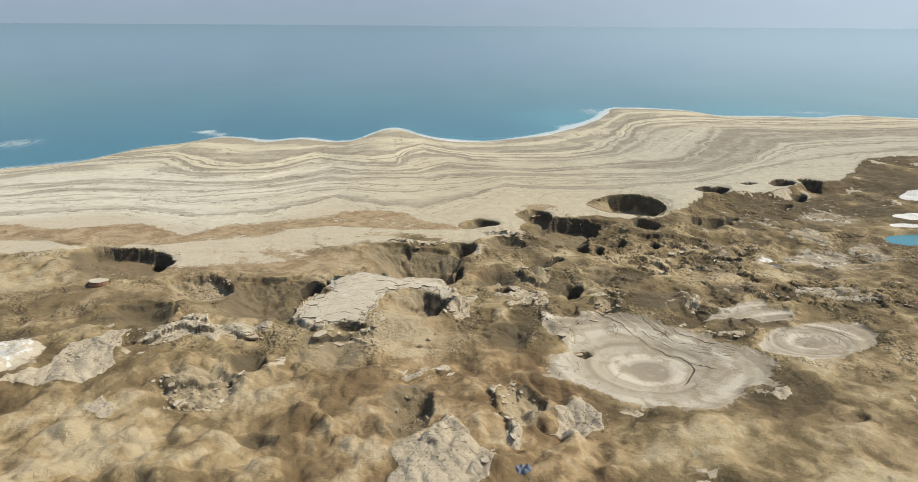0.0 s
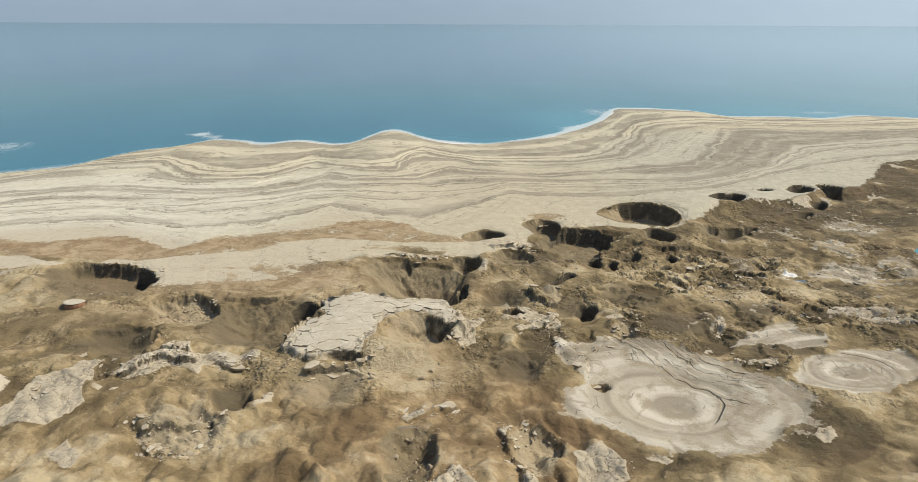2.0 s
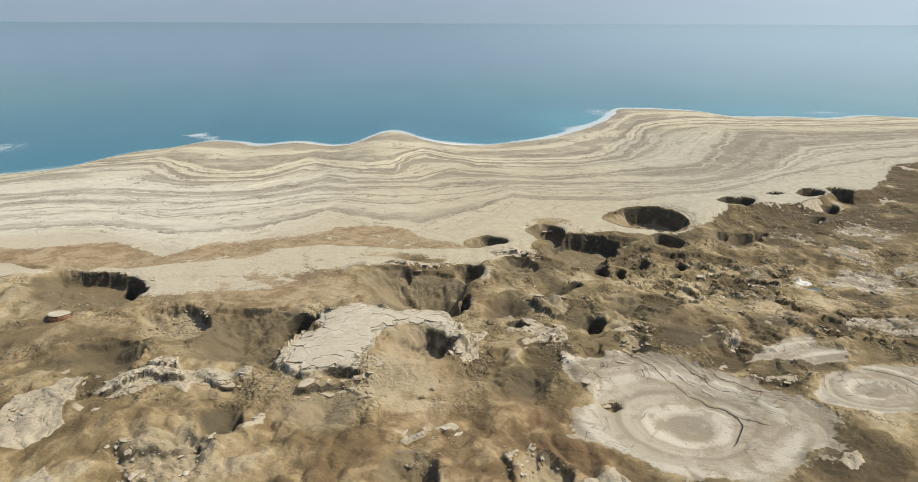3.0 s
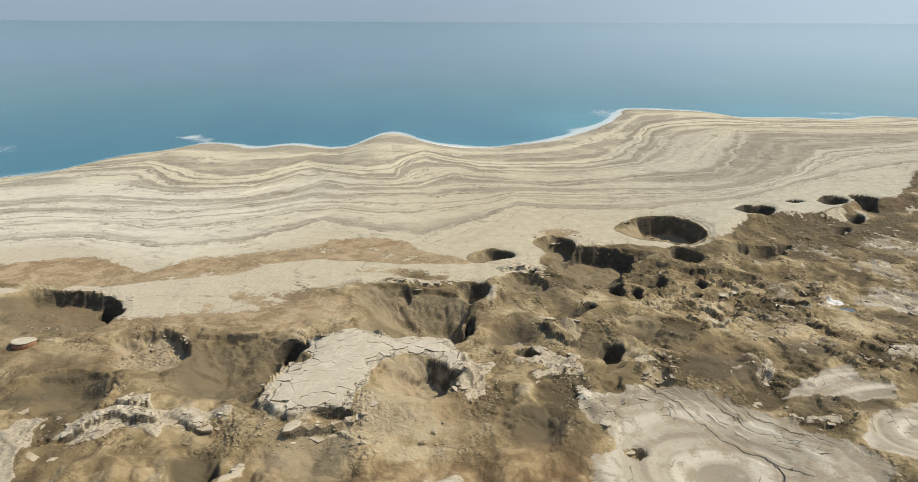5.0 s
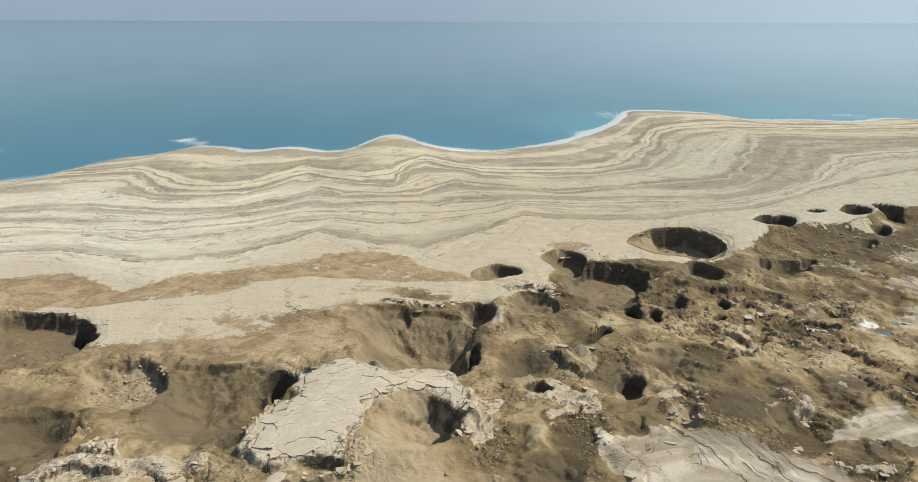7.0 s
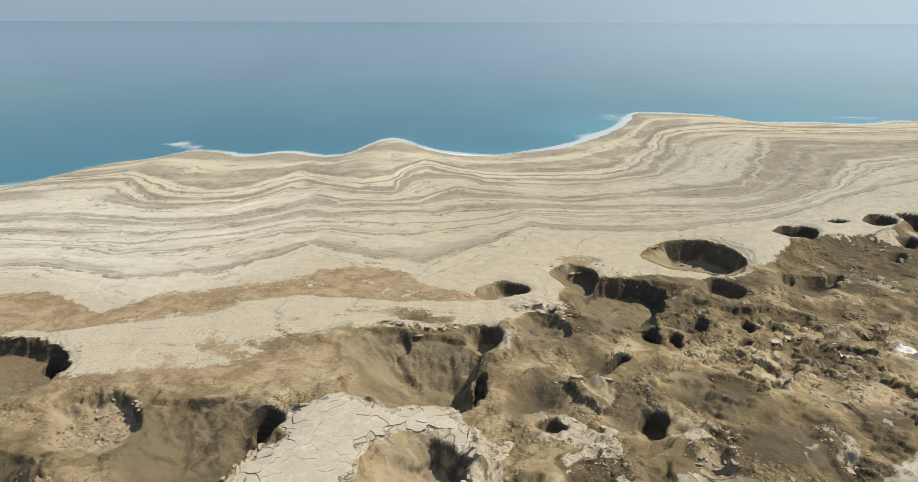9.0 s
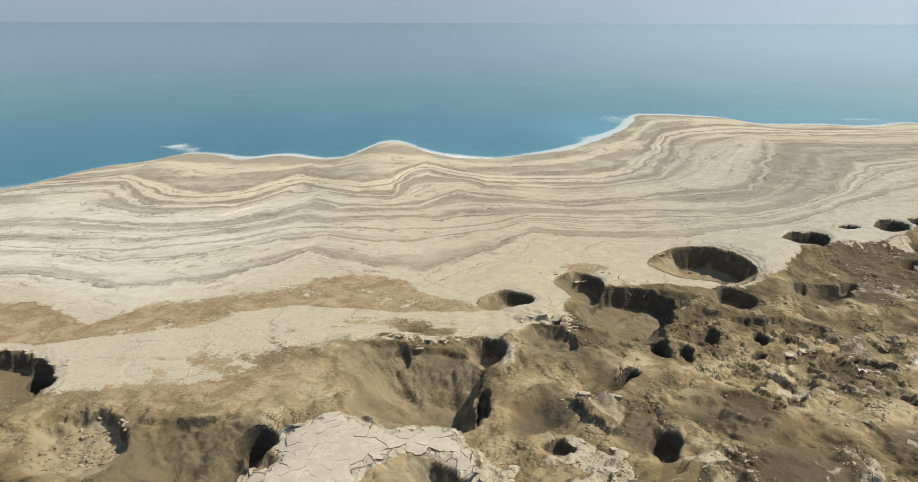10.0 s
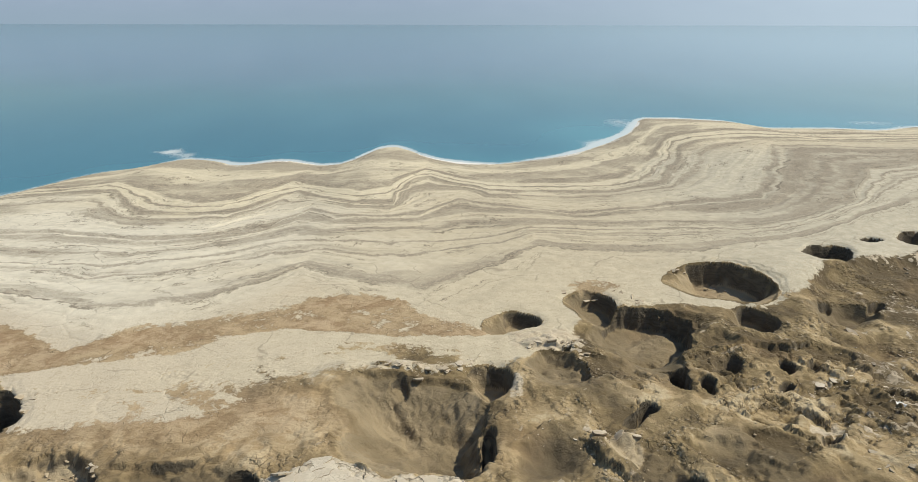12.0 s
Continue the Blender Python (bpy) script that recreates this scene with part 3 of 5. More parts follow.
sinkhole("black slot at the crust table's edge", 14.5, 143.9, (2.2, 1.8, 2.6, 1.9, 2.7, 1.8, 2.4, 2.1), "CCCCsssC", 2.6, 0.40)
sinkhole("cracked grey knoll with a dark broken side", 36.7, 135.2, (2.7, 3.3, 3.2, 2.4, 3.1, 3.4, 2.7, 2.8), "CCCssssm", 2.0, 0.15, 0.50)
sinkhole("sunken dark hollow beside a grey pan", 28.0, 116.5, (1.7, 1.6, 1.4, 1.2, 2.0, 1.5, 1.7, 1.2), "CCCmsssm", 1.6, 0.30, 0.30)


def round_trip(turn, values):
    """Values given every 45 degrees, blended smoothly round the circle."""
    k = np.floor(turn / 45).astype(int)
    f = turn / 45 - k
    v = np.array(values)
    a, b, c, d = v[(k - 1) % 8], v[k % 8], v[(k + 1) % 8], v[(k + 2) % 8]
    bent = b + 0.5 * f * (c - a + f * (2 * a - 5 * b + 4 * c - d + f * (3 * (b - c) + d - a)))
    return np.clip(bent, np.minimum(b, c) * 0.97, np.maximum(b, c) * 1.03)


def spot(x, y, cx, cy, rx, ry, soft=0.35):
    """1 in an uneven patch, 0 outside it."""
    q = np.hypot((x - cx) / rx, (y - cy) / ry)
    q = q + 0.22 * fbm(x, y, 7.0, 4, 41) + 0.05 * fbm(x, y, 1.6, 3, 42)
    return 1 - smooth(1 - soft / 2, 1 + soft / 2, q)


def table_edge(x, y):
    """How far inside the raised crust table a place lies, in metres."""
    return plan(x, y, (-26.8, 145.5), (-17.7, 150.6), (-10.1, 144.9), (-3.8, 147), (0.6, 145.4), (2.2, 139.3), (2.0, 132.5), (-4, 136), (-7.7, 137), (-11.1, 135), (-13.1, 132.3), (-13.8, 127.7), (-15.3, 122.8), (-21.2, 122.9), (-24.5, 120.9), (-30.4, 124.7), (-27.7, 136.9))


def crust_sheets(x, y):
    """How far inside the thin crust sheets on the mud."""
    return np.maximum.reduce([
        plan(x, y, (-74.8, 104.3), (-70, 109.6), (-72.2, 117.4), (-67.1, 119.8), (-61.5, 127.6), (-58.8, 123.2), (-61.9, 120.8), (-60.8, 111.7), (-57.9, 108.6), (-61.4, 103.7), (-68.2, 102.2), (-75.2, 102.7)),
        plan(x, y, (-7.6, 85.3), (-1.2, 87.5), (1.2, 91.9), (4.8, 89.2), (5.7, 86.3), (8, 84.7), (8.5, 81.6), (7, 78), (-0.6, 74), (-7, 75), (-7, 79.7), (-5.6, 81.1)),
        plan(x, y, (9.5, 102.4), (12.5, 105.6), (16.4, 103.5), (18.2, 99.8), (16.4, 94.8), (14.2, 91.6), (12.9, 85.8), (11.2, 86.3), (11.6, 91), (10.1, 94.7)),
        plan(x, y, (19, 97), (24.4, 99.5), (27.4, 95.2), (26.1, 91.1), (20.9, 88.6), (17.8, 89.2), (19.6, 93.6)),
        plan(x, y, (-55.9, 115.9), (-53.5, 123.7), (-50.6, 128), (-47.1, 127.1), (-45.5, 124.3), (-35, 125), (-34.5, 122.9), (-43.3, 121.2), (-43.3, 117.8), (-48.6, 119.8), (-51.8, 116.6)),
        plan(x, y, (-48.2, 103.6), (-46.4, 105.6), (-40.8, 107.1), (-34, 103.5), (-36.1, 99), (-39.3, 96.9), (-43.2, 97.1)),
        plan(x, y, (-67, 123.5), (-66, 127), (-62, 128.5), (-59.5, 127), (-60, 124), (-63, 122.5)),
        plan(x, y, (-58.5, 96.9), (-56.8, 100.5), (-53.2, 96.2), (-52.6, 93.2), (-55.2, 94.0)),
        plan(x, y, (2.5, 144), (6, 138), (6.5, 130), (3.5, 126), (1.5, 131), (2.5, 138)),
        plan(x, y, (15, 147), (20, 145), (25, 139), (24, 135), (19, 138), (15, 142))])


def mud_line(x):
    return curve(x, (-900, 150), (-200, 165), (-98, 172), (-69, 161), (-45, 164), (-22, 178), (4, 178), (19, 188), (29, 205), (45, 207), (62, 205), (78, 212), (91, 226), (104, 233), (117, 237.5), (131, 244), (155, 254), (192, 296), (220, 303), (420, 320), (900, 330))


def beside(x, y, points, reach, ragged=1.0):
    """The places near a line on the plan: which, how far to its left in metres, and how far along it, 0 to 1."""
    p = np.array(points, float)
    sel = np.flatnonzero((x > p[:, 0].min() - reach) & (x < p[:, 0].max() + reach) & (y > p[:, 1].min() - reach) & (y < p[:, 1].max() + reach))
    qx = x[sel] + ragged * (0.8 * fbm(x[sel], y[sel], 4.0, 4, 84, 0.6) + 0.2 * fbm(x[sel], y[sel], 1.0, 2, 85))
    qy = y[sel] + ragged * (0.8 * fbm(x[sel], y[sel], 4.0, 4, 86, 0.6) + 0.2 * fbm(x[sel], y[sel], 1.0, 2, 87))
    best, side, along = np.full(len(sel), 1e9), np.zeros(len(sel)), np.zeros(len(sel))
    steps = np.hypot(*(p[1:] - p[:-1]).T)
    start = np.concatenate([[0], np.cumsum(steps)])
    for k, ((x0, y0), (x1, y1)) in enumerate(zip(p, p[1:])):
        f = np.clip(((qx - x0) * (x1 - x0) + (qy - y0) * (y1 - y0)) / steps[k] ** 2, 0, 1)
        d = np.hypot(qx - x0 - f * (x1 - x0), qy - y0 - f * (y1 - y0))
        near = d < best
        best = np.where(near, d, best)
        side = np.where(near, np.sign((x1 - x0) * (qy - y0) - (y1 - y0) * (qx - x0)), side)
        along = np.where(near, (start[k] + f * steps[k]) / start[-1], along)
    return sel, best * side, along


# broken ledges in the mud, the high ground to the left of each line: height, breadth, how much pale crust, line
LEDGES = [
    (0.9, 3.0, 0.3, [(63.0, 182.4), (66.7, 179.8), (73.2, 181.4)]),
    (0.9, 3.0, 0.3, [(57.8, 163.2), (63.5, 166.0), (67.9, 164.6)]),
    (1.0, 3.5, 0.4, [(84.4, 183.9), (88.2, 181.1), (93.8, 182.2)]),
    (1.0, 3.5, 0.4, [(72.4, 172.4), (78.0, 174.1), (82.6, 169.6)]),
    (0.9, 4.0, 0.2, [(42.4, 165.1), (51.2, 168.3), (56.9, 166.0), (60.0, 160.8)]),
    (1.3, 4.5, 0.45, [(19.0, 157.4), (19.6, 153.6), (20.8, 150.8), (22.4, 149.0), (25.4, 150.2)]),
    (0.6, 2.0, 0.5, [(17.8, 157.0), (21.6, 159.2), (26.6, 157.6)][::-1]),
    (1.1, 4.0, 0.95, [(-53.4, 126.0), (-49.9, 124.7), (-47.4, 125.4)]),
    (1.3, 4.5, 0.95, [(-57.5, 115.4), (-54.2, 118.5), (-52.1, 121.4), (-49.5, 121.4), (-46.6, 120.6), (-43.6, 121.6)]),
    (0.9, 2.2, 0.85, [(-44.4, 122.4), (-40.7, 121.3), (-37.8, 120.2), (-36.1, 121.6), (-33.8, 123.0)]),
    (0.7, 5.0, 0.0, [(-75.0, 132.8), (-68.8, 136.2), (-63.8, 137.6), (-59.8, 136.8)]),
    (0.9, 3.5, 0.3, [(-59.8, 137.4), (-57.3, 132.1), (-55.4, 130.1), (-53.9, 125.9)][::-1]),
    (0.4, 2.5, 0.1, [(-59.5, 136.8), (-57.1, 136.8), (-53.4, 136.6)]),
    (0.8, 5.0, 0.0, [(-50.0, 151.0), (-40.7, 151.5), (-32.6, 152.9)]),
    (1.2, 1.7, 1.0, [(-25.6, 117.6), (-22.3, 118.9), (-19.2, 119.7), (-15.5, 120.1), (-13.6, 121.8)]),
    (0.9, 4.0, 0.0, [(-44.8, 138.2), (-40.9, 142.1), (-38.5, 144.3)]),
    (0.8, 3.0, 0.9, [(-49.6, 104.4), (-46, 101.8), (-41.0, 102.2), (-38.2, 103.6), (-34.4, 104.6)]),
    (0.7, 2.5, 0.9, [(-46, 98.2), (-41.5, 97.2), (-37.0, 98.0), (-33.2, 101.6)]),
    (0.9, 3.0, 0.7, [(-31.6, 106.4), (-30.2, 109.6), (-29.4, 113.2)][::-1]),
    (0.9, 3.5, 0.1, [(-19.4, 95.6), (-14.8, 90.9), (-10.8, 86.2)][::-1]),
    (0.8, 2.5, 0.9, [(-7.6, 106.2), (-4.6, 106.6), (0.6, 107.8), (3.0, 109.4)]),
    (1.0, 4.0, 0.95, [(-2.6, 85.4), (0.0, 90.2), (1.8, 92.4)][::-1]),
    (0.8, 3.0, 0.7, [(8.8, 104.2), (9.2, 98.6), (10.8, 93.4), (11.6, 87.0)]),
    (0.7, 2.5, 0.5, [(12.8, 85.8), (13.4, 91.4), (15.8, 94.4)]),
    (1.0, 3.5, 0.6, [(22.6, 133.0), (24.6, 127.8), (26.2, 125.4), (25.8, 119.6)][::-1]),
    (0.9, 2.6, 0.5, [(56.6, 143.6), (56.0, 137.8), (55.8, 132.6)][::-1]),
    (0.8, 2.4, 0.4, [(58.6, 144.4), (58.2, 140.0), (57.8, 136.0)][::-1]),
    (0.6, 3.0, 0.0, [(56.2, 135.0), (58.4, 132.8), (63.4, 132.6)]),
    (0.6, 2.6, 0.7, [(54.4, 123.4), (57.4, 122.4), (62.4, 122.0)]),
    (0.9, 3.0, 0.6, [(4.0, 131.0), (6.6, 134.6), (8.6, 138.6)]),
    (0.8, 2.6, 0.7, [(14.0, 132.6), (18.2, 135.2), (22.0, 138.4), (25.0, 143.4)]),
    (0.7, 2.6, 0.4, [(8.4, 156.8), (13.2, 161.6), (19.0, 162.2)][::-1]),
    (0.9, 3.0, 0.2, [(44.0, 163.6), (50.6, 160.2), (57.4, 153.2)]),
    (0.8, 3.0, 0.5, [(60.0, 172.6), (68.0, 176.4), (76.0, 174.0)]),
    (0.9, 3.0, 0.2, [(48.6, 186.0), (56.0, 188.4), (64.0, 187.0), (72.0, 190.6)]),
    (0.9, 3.5, 0.6, [(13.0, 184.6), (17.6, 186.6), (22.6, 184.2)]),
    (0.5, 3.0, 0.6, [(-17.0, 178.6), (-10.0, 176.4), (-2.0, 176.6), (4.6, 179.8)]),
]
# where the large pan pulls away from its far edge
PULL = [(38.6, 137.6), (43.0, 133.6), (45.2, 128.6), (48.6, 123.6), (53.4, 119.6), (58.6, 116.0)]



def land(x, y):
    """The height of the ground and what it is made of."""
    z = lie(x, y)
    wy = y + 2.5 * fbm(x, y, 18, 4, 11) + 0.8 * fbm(x, y, 4, 3, 12)
    ml = mud_line(x)
    mud = 1 - smooth(-3.5, 3.5, wy - ml)
    loose = 3.5 + 5.5 * hump(x, y, -32, 170, 36, 18) + 3 * hump(x, y, 12, 186, 16, 14)
    calm = hump(x, y, -45, 163, 34, 11)
    gentle = np.clip(0.85 * hump(x, y, -4, 121, 13, 7) + 0.8 * hump(x, y, -76, 142, 20, 7), 0, 1)
    pan_edge = plan(x, y, (23.3, 129.5), (31.2, 131.3), (39.3, 133.4), (46.8, 128.5), (57.2, 119.9), (61.8, 117.1), (62, 107.8), (60.6, 102.7), (53.9, 99.3), (38.8, 98.8), (30.9, 99.3), (28, 104.2), (19, 107.3), (22.6, 116.4), (22.4, 123.3))
    pan = smooth(-3.0, 2.2, pan_edge + 2.2 * fbm(x, y, 10, 5, 64, 0.6) - 3.0 * hump(x, y, 56, 104, 4, 4) - 3.5 * hump(x, y, 24, 119, 3, 3))
    pan2 = smooth(-1.2, 1.2, plan(x, y, (63, 119.8), (70.3, 125.4), (79.9, 127.3), (88.4, 127), (89, 121), (85.2, 116.8), (78.3, 113.9), (70.3, 111.5), (62.9, 116.9)))
    pan3 = smooth(-2.0, 1.6, 0.9 * fbm(x, y, 6, 5, 69, 0.65) + plan(x, y, (56.7, 130), (60.8, 134), (67.9, 137.1), (72.4, 139.6), (72, 134.5), (76.8, 132.4), (74.3, 128.5), (68.8, 127.6), (63.5, 129.7)))
    table = table_edge(x, y)
    on = smooth(-0.15, 0.15, table)
    flat = np.clip(np.maximum.reduce([0.85 * calm, gentle, 0.93 * pan, 0.95 * pan2, 0.9 * pan3, on]), 0, 1)
    rough = mud * (1 - flat)
    # the worn bank below the beach
    z = z - 2.2 * smooth(0.5, 7.0, ml - wy) * smooth(48, 24, ml - wy) * smooth(76, 86, x) * smooth(170, 140, x)
    # soft mud hummocks, rounder and larger in the near mud
    rolling = smooth(-4, 8, x) * smooth(112, 121, y)
    bulgy = smooth(121, 110, y) * smooth(34, 20, x) * (1 - 0.7 * hump(x, y, -19, 113, 11, 6))
    billow = np.abs(fbm(x, y, 9, 3, 21, 0.45))
    knobs = np.abs(fbm(x + 0.8 * fbm(x, y, 3, 2, 75), y, 4.6, 2, 23, 0.35))
    rills = np.abs(fbm(x * 1.6, y * 0.8, 2.6, 3, 76, 0.55))
    z = z + rough * (1.5 * fbm(x, y, 22, 3, 22) + (1.15 + 0.5 * bulgy - 0.5 * rolling) * (billow - 0.35) + (0.5 + 0.9 * bulgy * smooth(-0.3, 0.4, fbm(x, y, 18, 2, 95)) - 0.25 * rolling) * (knobs - 0.3) + 0.22 * bulgy * rills + 0.11 * fbm(x, y, 1.2, 3, 24))
    basins = smooth(-4, 8, x) * smooth(112, 121, y) * smooth(212, 196, y) + 0.55 * smooth(-20, -32, x) * smooth(100, 112, y) * smooth(150, 140, y)
    bowl_gap, bowl_who, cx, cy = cells(x + 4.0 * fbm(x, y, 14, 3, 88) + 1.2 * fbm(x, y, 4, 3, 89), (y + 4.0 * fbm(x, y, 14, 3, 90) + 1.2 * fbm(x, y, 4, 3, 91)) * 0.9, 11.0, 101)
    bowl = smooth(0.0, 3.0, bowl_gap)
    crest = np.exp(-((bowl_gap / 0.75) ** 2)) * smooth(-0.1, 0.4, fbm(x, y, 4, 4, 92, 0.65)) * basins
    z = z + rough * basins * (0.35 - (0.2 + 1.0 * bowl_who) * bowl)
    crumbly = smooth(0.05, 0.4, fbm(x, y, 12, 4, 77, 0.6)) * smooth(112, 122, y) * smooth(205, 190, y)
    z = z + rough * crumbly * (0.55 * np.abs(fbm(x, y, 2.4, 4, 78, 0.6)) + 0.2 * fbm(x, y, 0.9, 2, 79))
    # broken and tilted plates
    wild = np.clip(1.25 * np.exp(-(((x - 84) / 52) ** 4) - ((y - 176) / 46) ** 4) + 0.9 * hump(x, y, 205, 285, 70, 30) + 0.5 * hump(x, y, 20, 150, 26, 16) + 0.5 * hump(x, y, -30, 106, 30, 12) + 0.75 * hump(x, y, 92, 143, 14, 8), 0, 1) * rough
    wild = 0.65 * wild * smooth(0.0, 0.45, fbm(x, y, 16, 3, 25))
    ex, ey = x + 1.5 * fbm(x, y, 5, 3, 26), y + 1.5 * fbm(x, y, 5, 3, 27)
    for size, amp, seed in ((5.5, 1.0, 61), (2.3, 0.5, 71)):
        gap, who, cx, cy = cells(ex, ey, size, seed)
        tilt = ((ex - cx) * (who - 0.3) * 1.3 + (ey - cy) * ((who * 7.31) % 1 - 0.5) * 1.3) / size
        z = z + wild * amp * ((who * 3.77 % 1 - 0.5) * 0.9 + tilt - 0.8 * np.exp(-((gap / 0.22) ** 2)))
    # low worn scarps
    crisp = 0.55 * rough * smooth(0.0, 0.4, fbm(x, y, 20, 3, 39) + 0.3 * smooth(10, 40, x) * smooth(120, 140, y)) * smooth(105, 122, y)
    for tread in (1.3, 0.7):
        f = z / tread + 0.5 * fbm(x, y, 5, 3, 30)
        base = np.floor(f)
        z = z + crisp * 0.8 * tread * (base + smooth(0.30, 0.66, f - base) - f)
    # raised crust table with a broken edge
    body = plan(x, y, (-26.8, 145.5), (-17.7, 150.6), (-10.1, 144.9), (-3.8, 147), (0.6, 145.4), (2.6, 139.3), (3.4, 132.5), (2.0, 127.0), (-3.0, 124.6), (-9.0, 123.4), (-15.3, 122.8), (-21.2, 122.9), (-24.5, 120.9), (-30.4, 124.7), (-27.7, 136.9))
    bank = smooth(-17, -12, x)
    rise = np.where(y < 128, smooth(-0.25, 0.25, body) * (1 - bank) + smooth(-4.5, 1.5, body) * bank, smooth(-1.5, 0.6, body))
    z = z + 2.1 * rise * smooth(156, 146, y)
    gap, who, cx, cy = cells(x + 0.5 * fbm(x, y, 2, 3, 28), y + 0.5 * fbm(x, y, 2, 3, 29), 3.2, 81)
    near_edge = smooth(5.0, 0.5, table) * on
    z = z - on * (0.05 + 0.3 * near_edge) * np.exp(-((gap / 0.16) ** 2)) + near_edge * 0.15 * (who - 0.6)
    # thin sheets of salt crust on the mud, broken at their edges
    sheets = smooth(-0.15, 0.25, crust_sheets(x, y)) * (1 - on)
    flakes = rough * smooth(0.34, 0.52, fbm(x, y, 11, 6, 48, 0.68) + 0.6 * (billow - 0.35) - 0.12 * smooth(30, 70, x) - 0.5 * hump(x, y, -6, 122, 10, 7))
    crumbs = np.zeros_like(z)
    for cx, cy, rx, ry in ((60.6, 159.8, 7, 5.2), (40.5, 139.5, 8, 4), (17.7, 138.9, 8.5, 3.5), (56.4, 140, 2.6, 6), (89.7, 176, 7, 8), (78, 170.6, 5.4, 4), (16.8, 188, 9, 6), (23.3, 185, 4, 6), (32.3, 144, 4, 3.5), (9.2, 171, 2, 6)):
        crumbs = np.maximum(crumbs, spot(x, y, cx, cy, rx, ry, 0.9))
    crumbs = crumbs * smooth(-0.25, 0.25, fbm(x, y, 4, 5, 72, 0.65))
    flakes = np.maximum(flakes * (1 - 0.6 * basins) * (1 - 0.85 * bulgy), 0.8 * rough * crest) * smooth(62, 76, y)
    sheets = np.maximum.reduce([0.82 * sheets * mud, 0.62 * flakes, 0.66 * crumbs])
    z = z + 0.36 * sheets
    gap, who, cx, cy = cells(x + 0.6 * fbm(x, y, 2.5, 3, 28), y + 0.6 * fbm(x, y, 2.5, 3, 29), 2.4, 85)
    z = z + sheets * (0.42 * (who - 0.5) - 0.25 * np.exp(-((gap / 0.16) ** 2)))
    gap, who, cx, cy = cells(x + 0.4 * fbm(x, y, 1.5, 2, 80), y, 1.15, 95)
    z = z + sheets * smooth(0.1, 0.5, fbm(x, y, 7, 3, 81)) * (0.34 * (who - 0.4) - 0.15 * np.exp(-((gap / 0.12) ** 2)))
    # broken ledges: the ground steps up behind each line
    shelf = np.zeros_like(z)
    for high, back, white, line in LEDGES:
        sel, d, s = beside(x, y, line, back + 2.5)
        fade = smooth(0.0, 0.10, s) * smooth(1.0, 0.90, s)
        lump = fbm(x[sel], y[sel], 2.2, 3, 82)
        up = smooth(-0.12, 0.10, d) * (1 - smooth(0.35 * back, back, d)) * fade
        z[sel] += 0.9 * high * up * (0.85 + 0.35 * lump)
        z[sel] -= 0.25 * high * np.exp(-(((d + 0.5) / 0.5) ** 2)) * fade
        shelf[sel] = np.maximum(shelf[sel], white * up * smooth(-0.75, 0.0, lump))
    sheets = np.maximum(sheets, shelf)
    # beach: low berms along the old shores, thin cracks
    u = strand(x, y)
    beach = smooth(-loose, loose, wy - ml + 0.3 * loose)
    above = smooth(-0.01, 0.03, u)
    z = z + beach * above * (0.30 * smooth(1.0, 0.85, u) * fbm(u * 60, x * 0.02, 1.0, 4, 31) + 0.25 * fbm(x, y, 14, 4, 32))
    gap, who, cx, cy = cells(x + 3 * fbm(x, y, 9, 4, 33), (y + 3 * fbm(x, y, 9, 4, 34)) * 1.3, 7.5, 91)
    z = z - beach * above * 0.10 * smooth(300, 215, y) * np.exp(-((gap / 0.3) ** 2)) * smooth(0.1, 0.5, fbm(x, y, 20, 2, 35))
    # ringed pans, sunk towards the middle
    ring1 = np.hypot((x - 39.5) / 20.0, (y - 112.2) / 16.5) + 0.05 * fbm(x, y, 9, 3, 36)
    ring2 = np.hypot((x - 74.2) / 12.4, (y - 119.7) / 9.5) + 0.04 * fbm(x, y, 7, 3, 37)
    z = z + pan * (0.05 * np.sin(ring1 * 24) * smooth(1.1, 0.2, ring1) - 0.9 * (1 - np.clip(ring1, 0, 1)) ** 2)
    z = z + pan2 * (0.10 * np.sin(ring2 * 20) - 0.8 * (1 - np.clip(ring2, 0, 1)) ** 2)
    crack = 1.1 * np.exp(-(((ring1 - 0.42 - 0.02 * fbm(x, y, 4, 3, 65)) / 0.011) ** 2)) * smooth(43, 46, x) * smooth(119, 115, y)
    crack = crack + 0.7 * np.exp(-(((ring2 - 0.66) / 0.02) ** 2)) * smooth(118, 121, y)
    crack = crack * np.maximum(pan, pan2)
    pull = np.full(np.shape(x), 30.0)
    sel, d, along = beside(x, y, PULL, 14.0, 0.9)
    pull[sel] = d
    torn = pan * smooth(0.0, 0.4, hump(x, y, 49, 122, 12, 9) + 0.8 * hump(x, y, 36, 131, 9, 5) + 0.35 * fbm(x, y, 9, 4, 58) - 0.3) * smooth(-10, -8, pull) * smooth(2.5, 1.5, pull)
    z = z + 0.35 * torn * (0.5 * pull - np.floor(0.5 * pull) - 0.5) * smooth(0.5, 0.42, np.abs(0.5 * pull - np.floor(0.5 * pull) - 0.5))
    # sinkholes
    drop = np.zeros_like(z)
    brown, share = np.zeros_like(z), np.zeros_like(z)
    owner = np.zeros(np.shape(x), int)
    ragged1, ragged2, grain = fbm(x, y, 6, 3, 43), fbm(x, y, 1.7, 3, 44), fbm(x, y, 0.8, 2, 40)
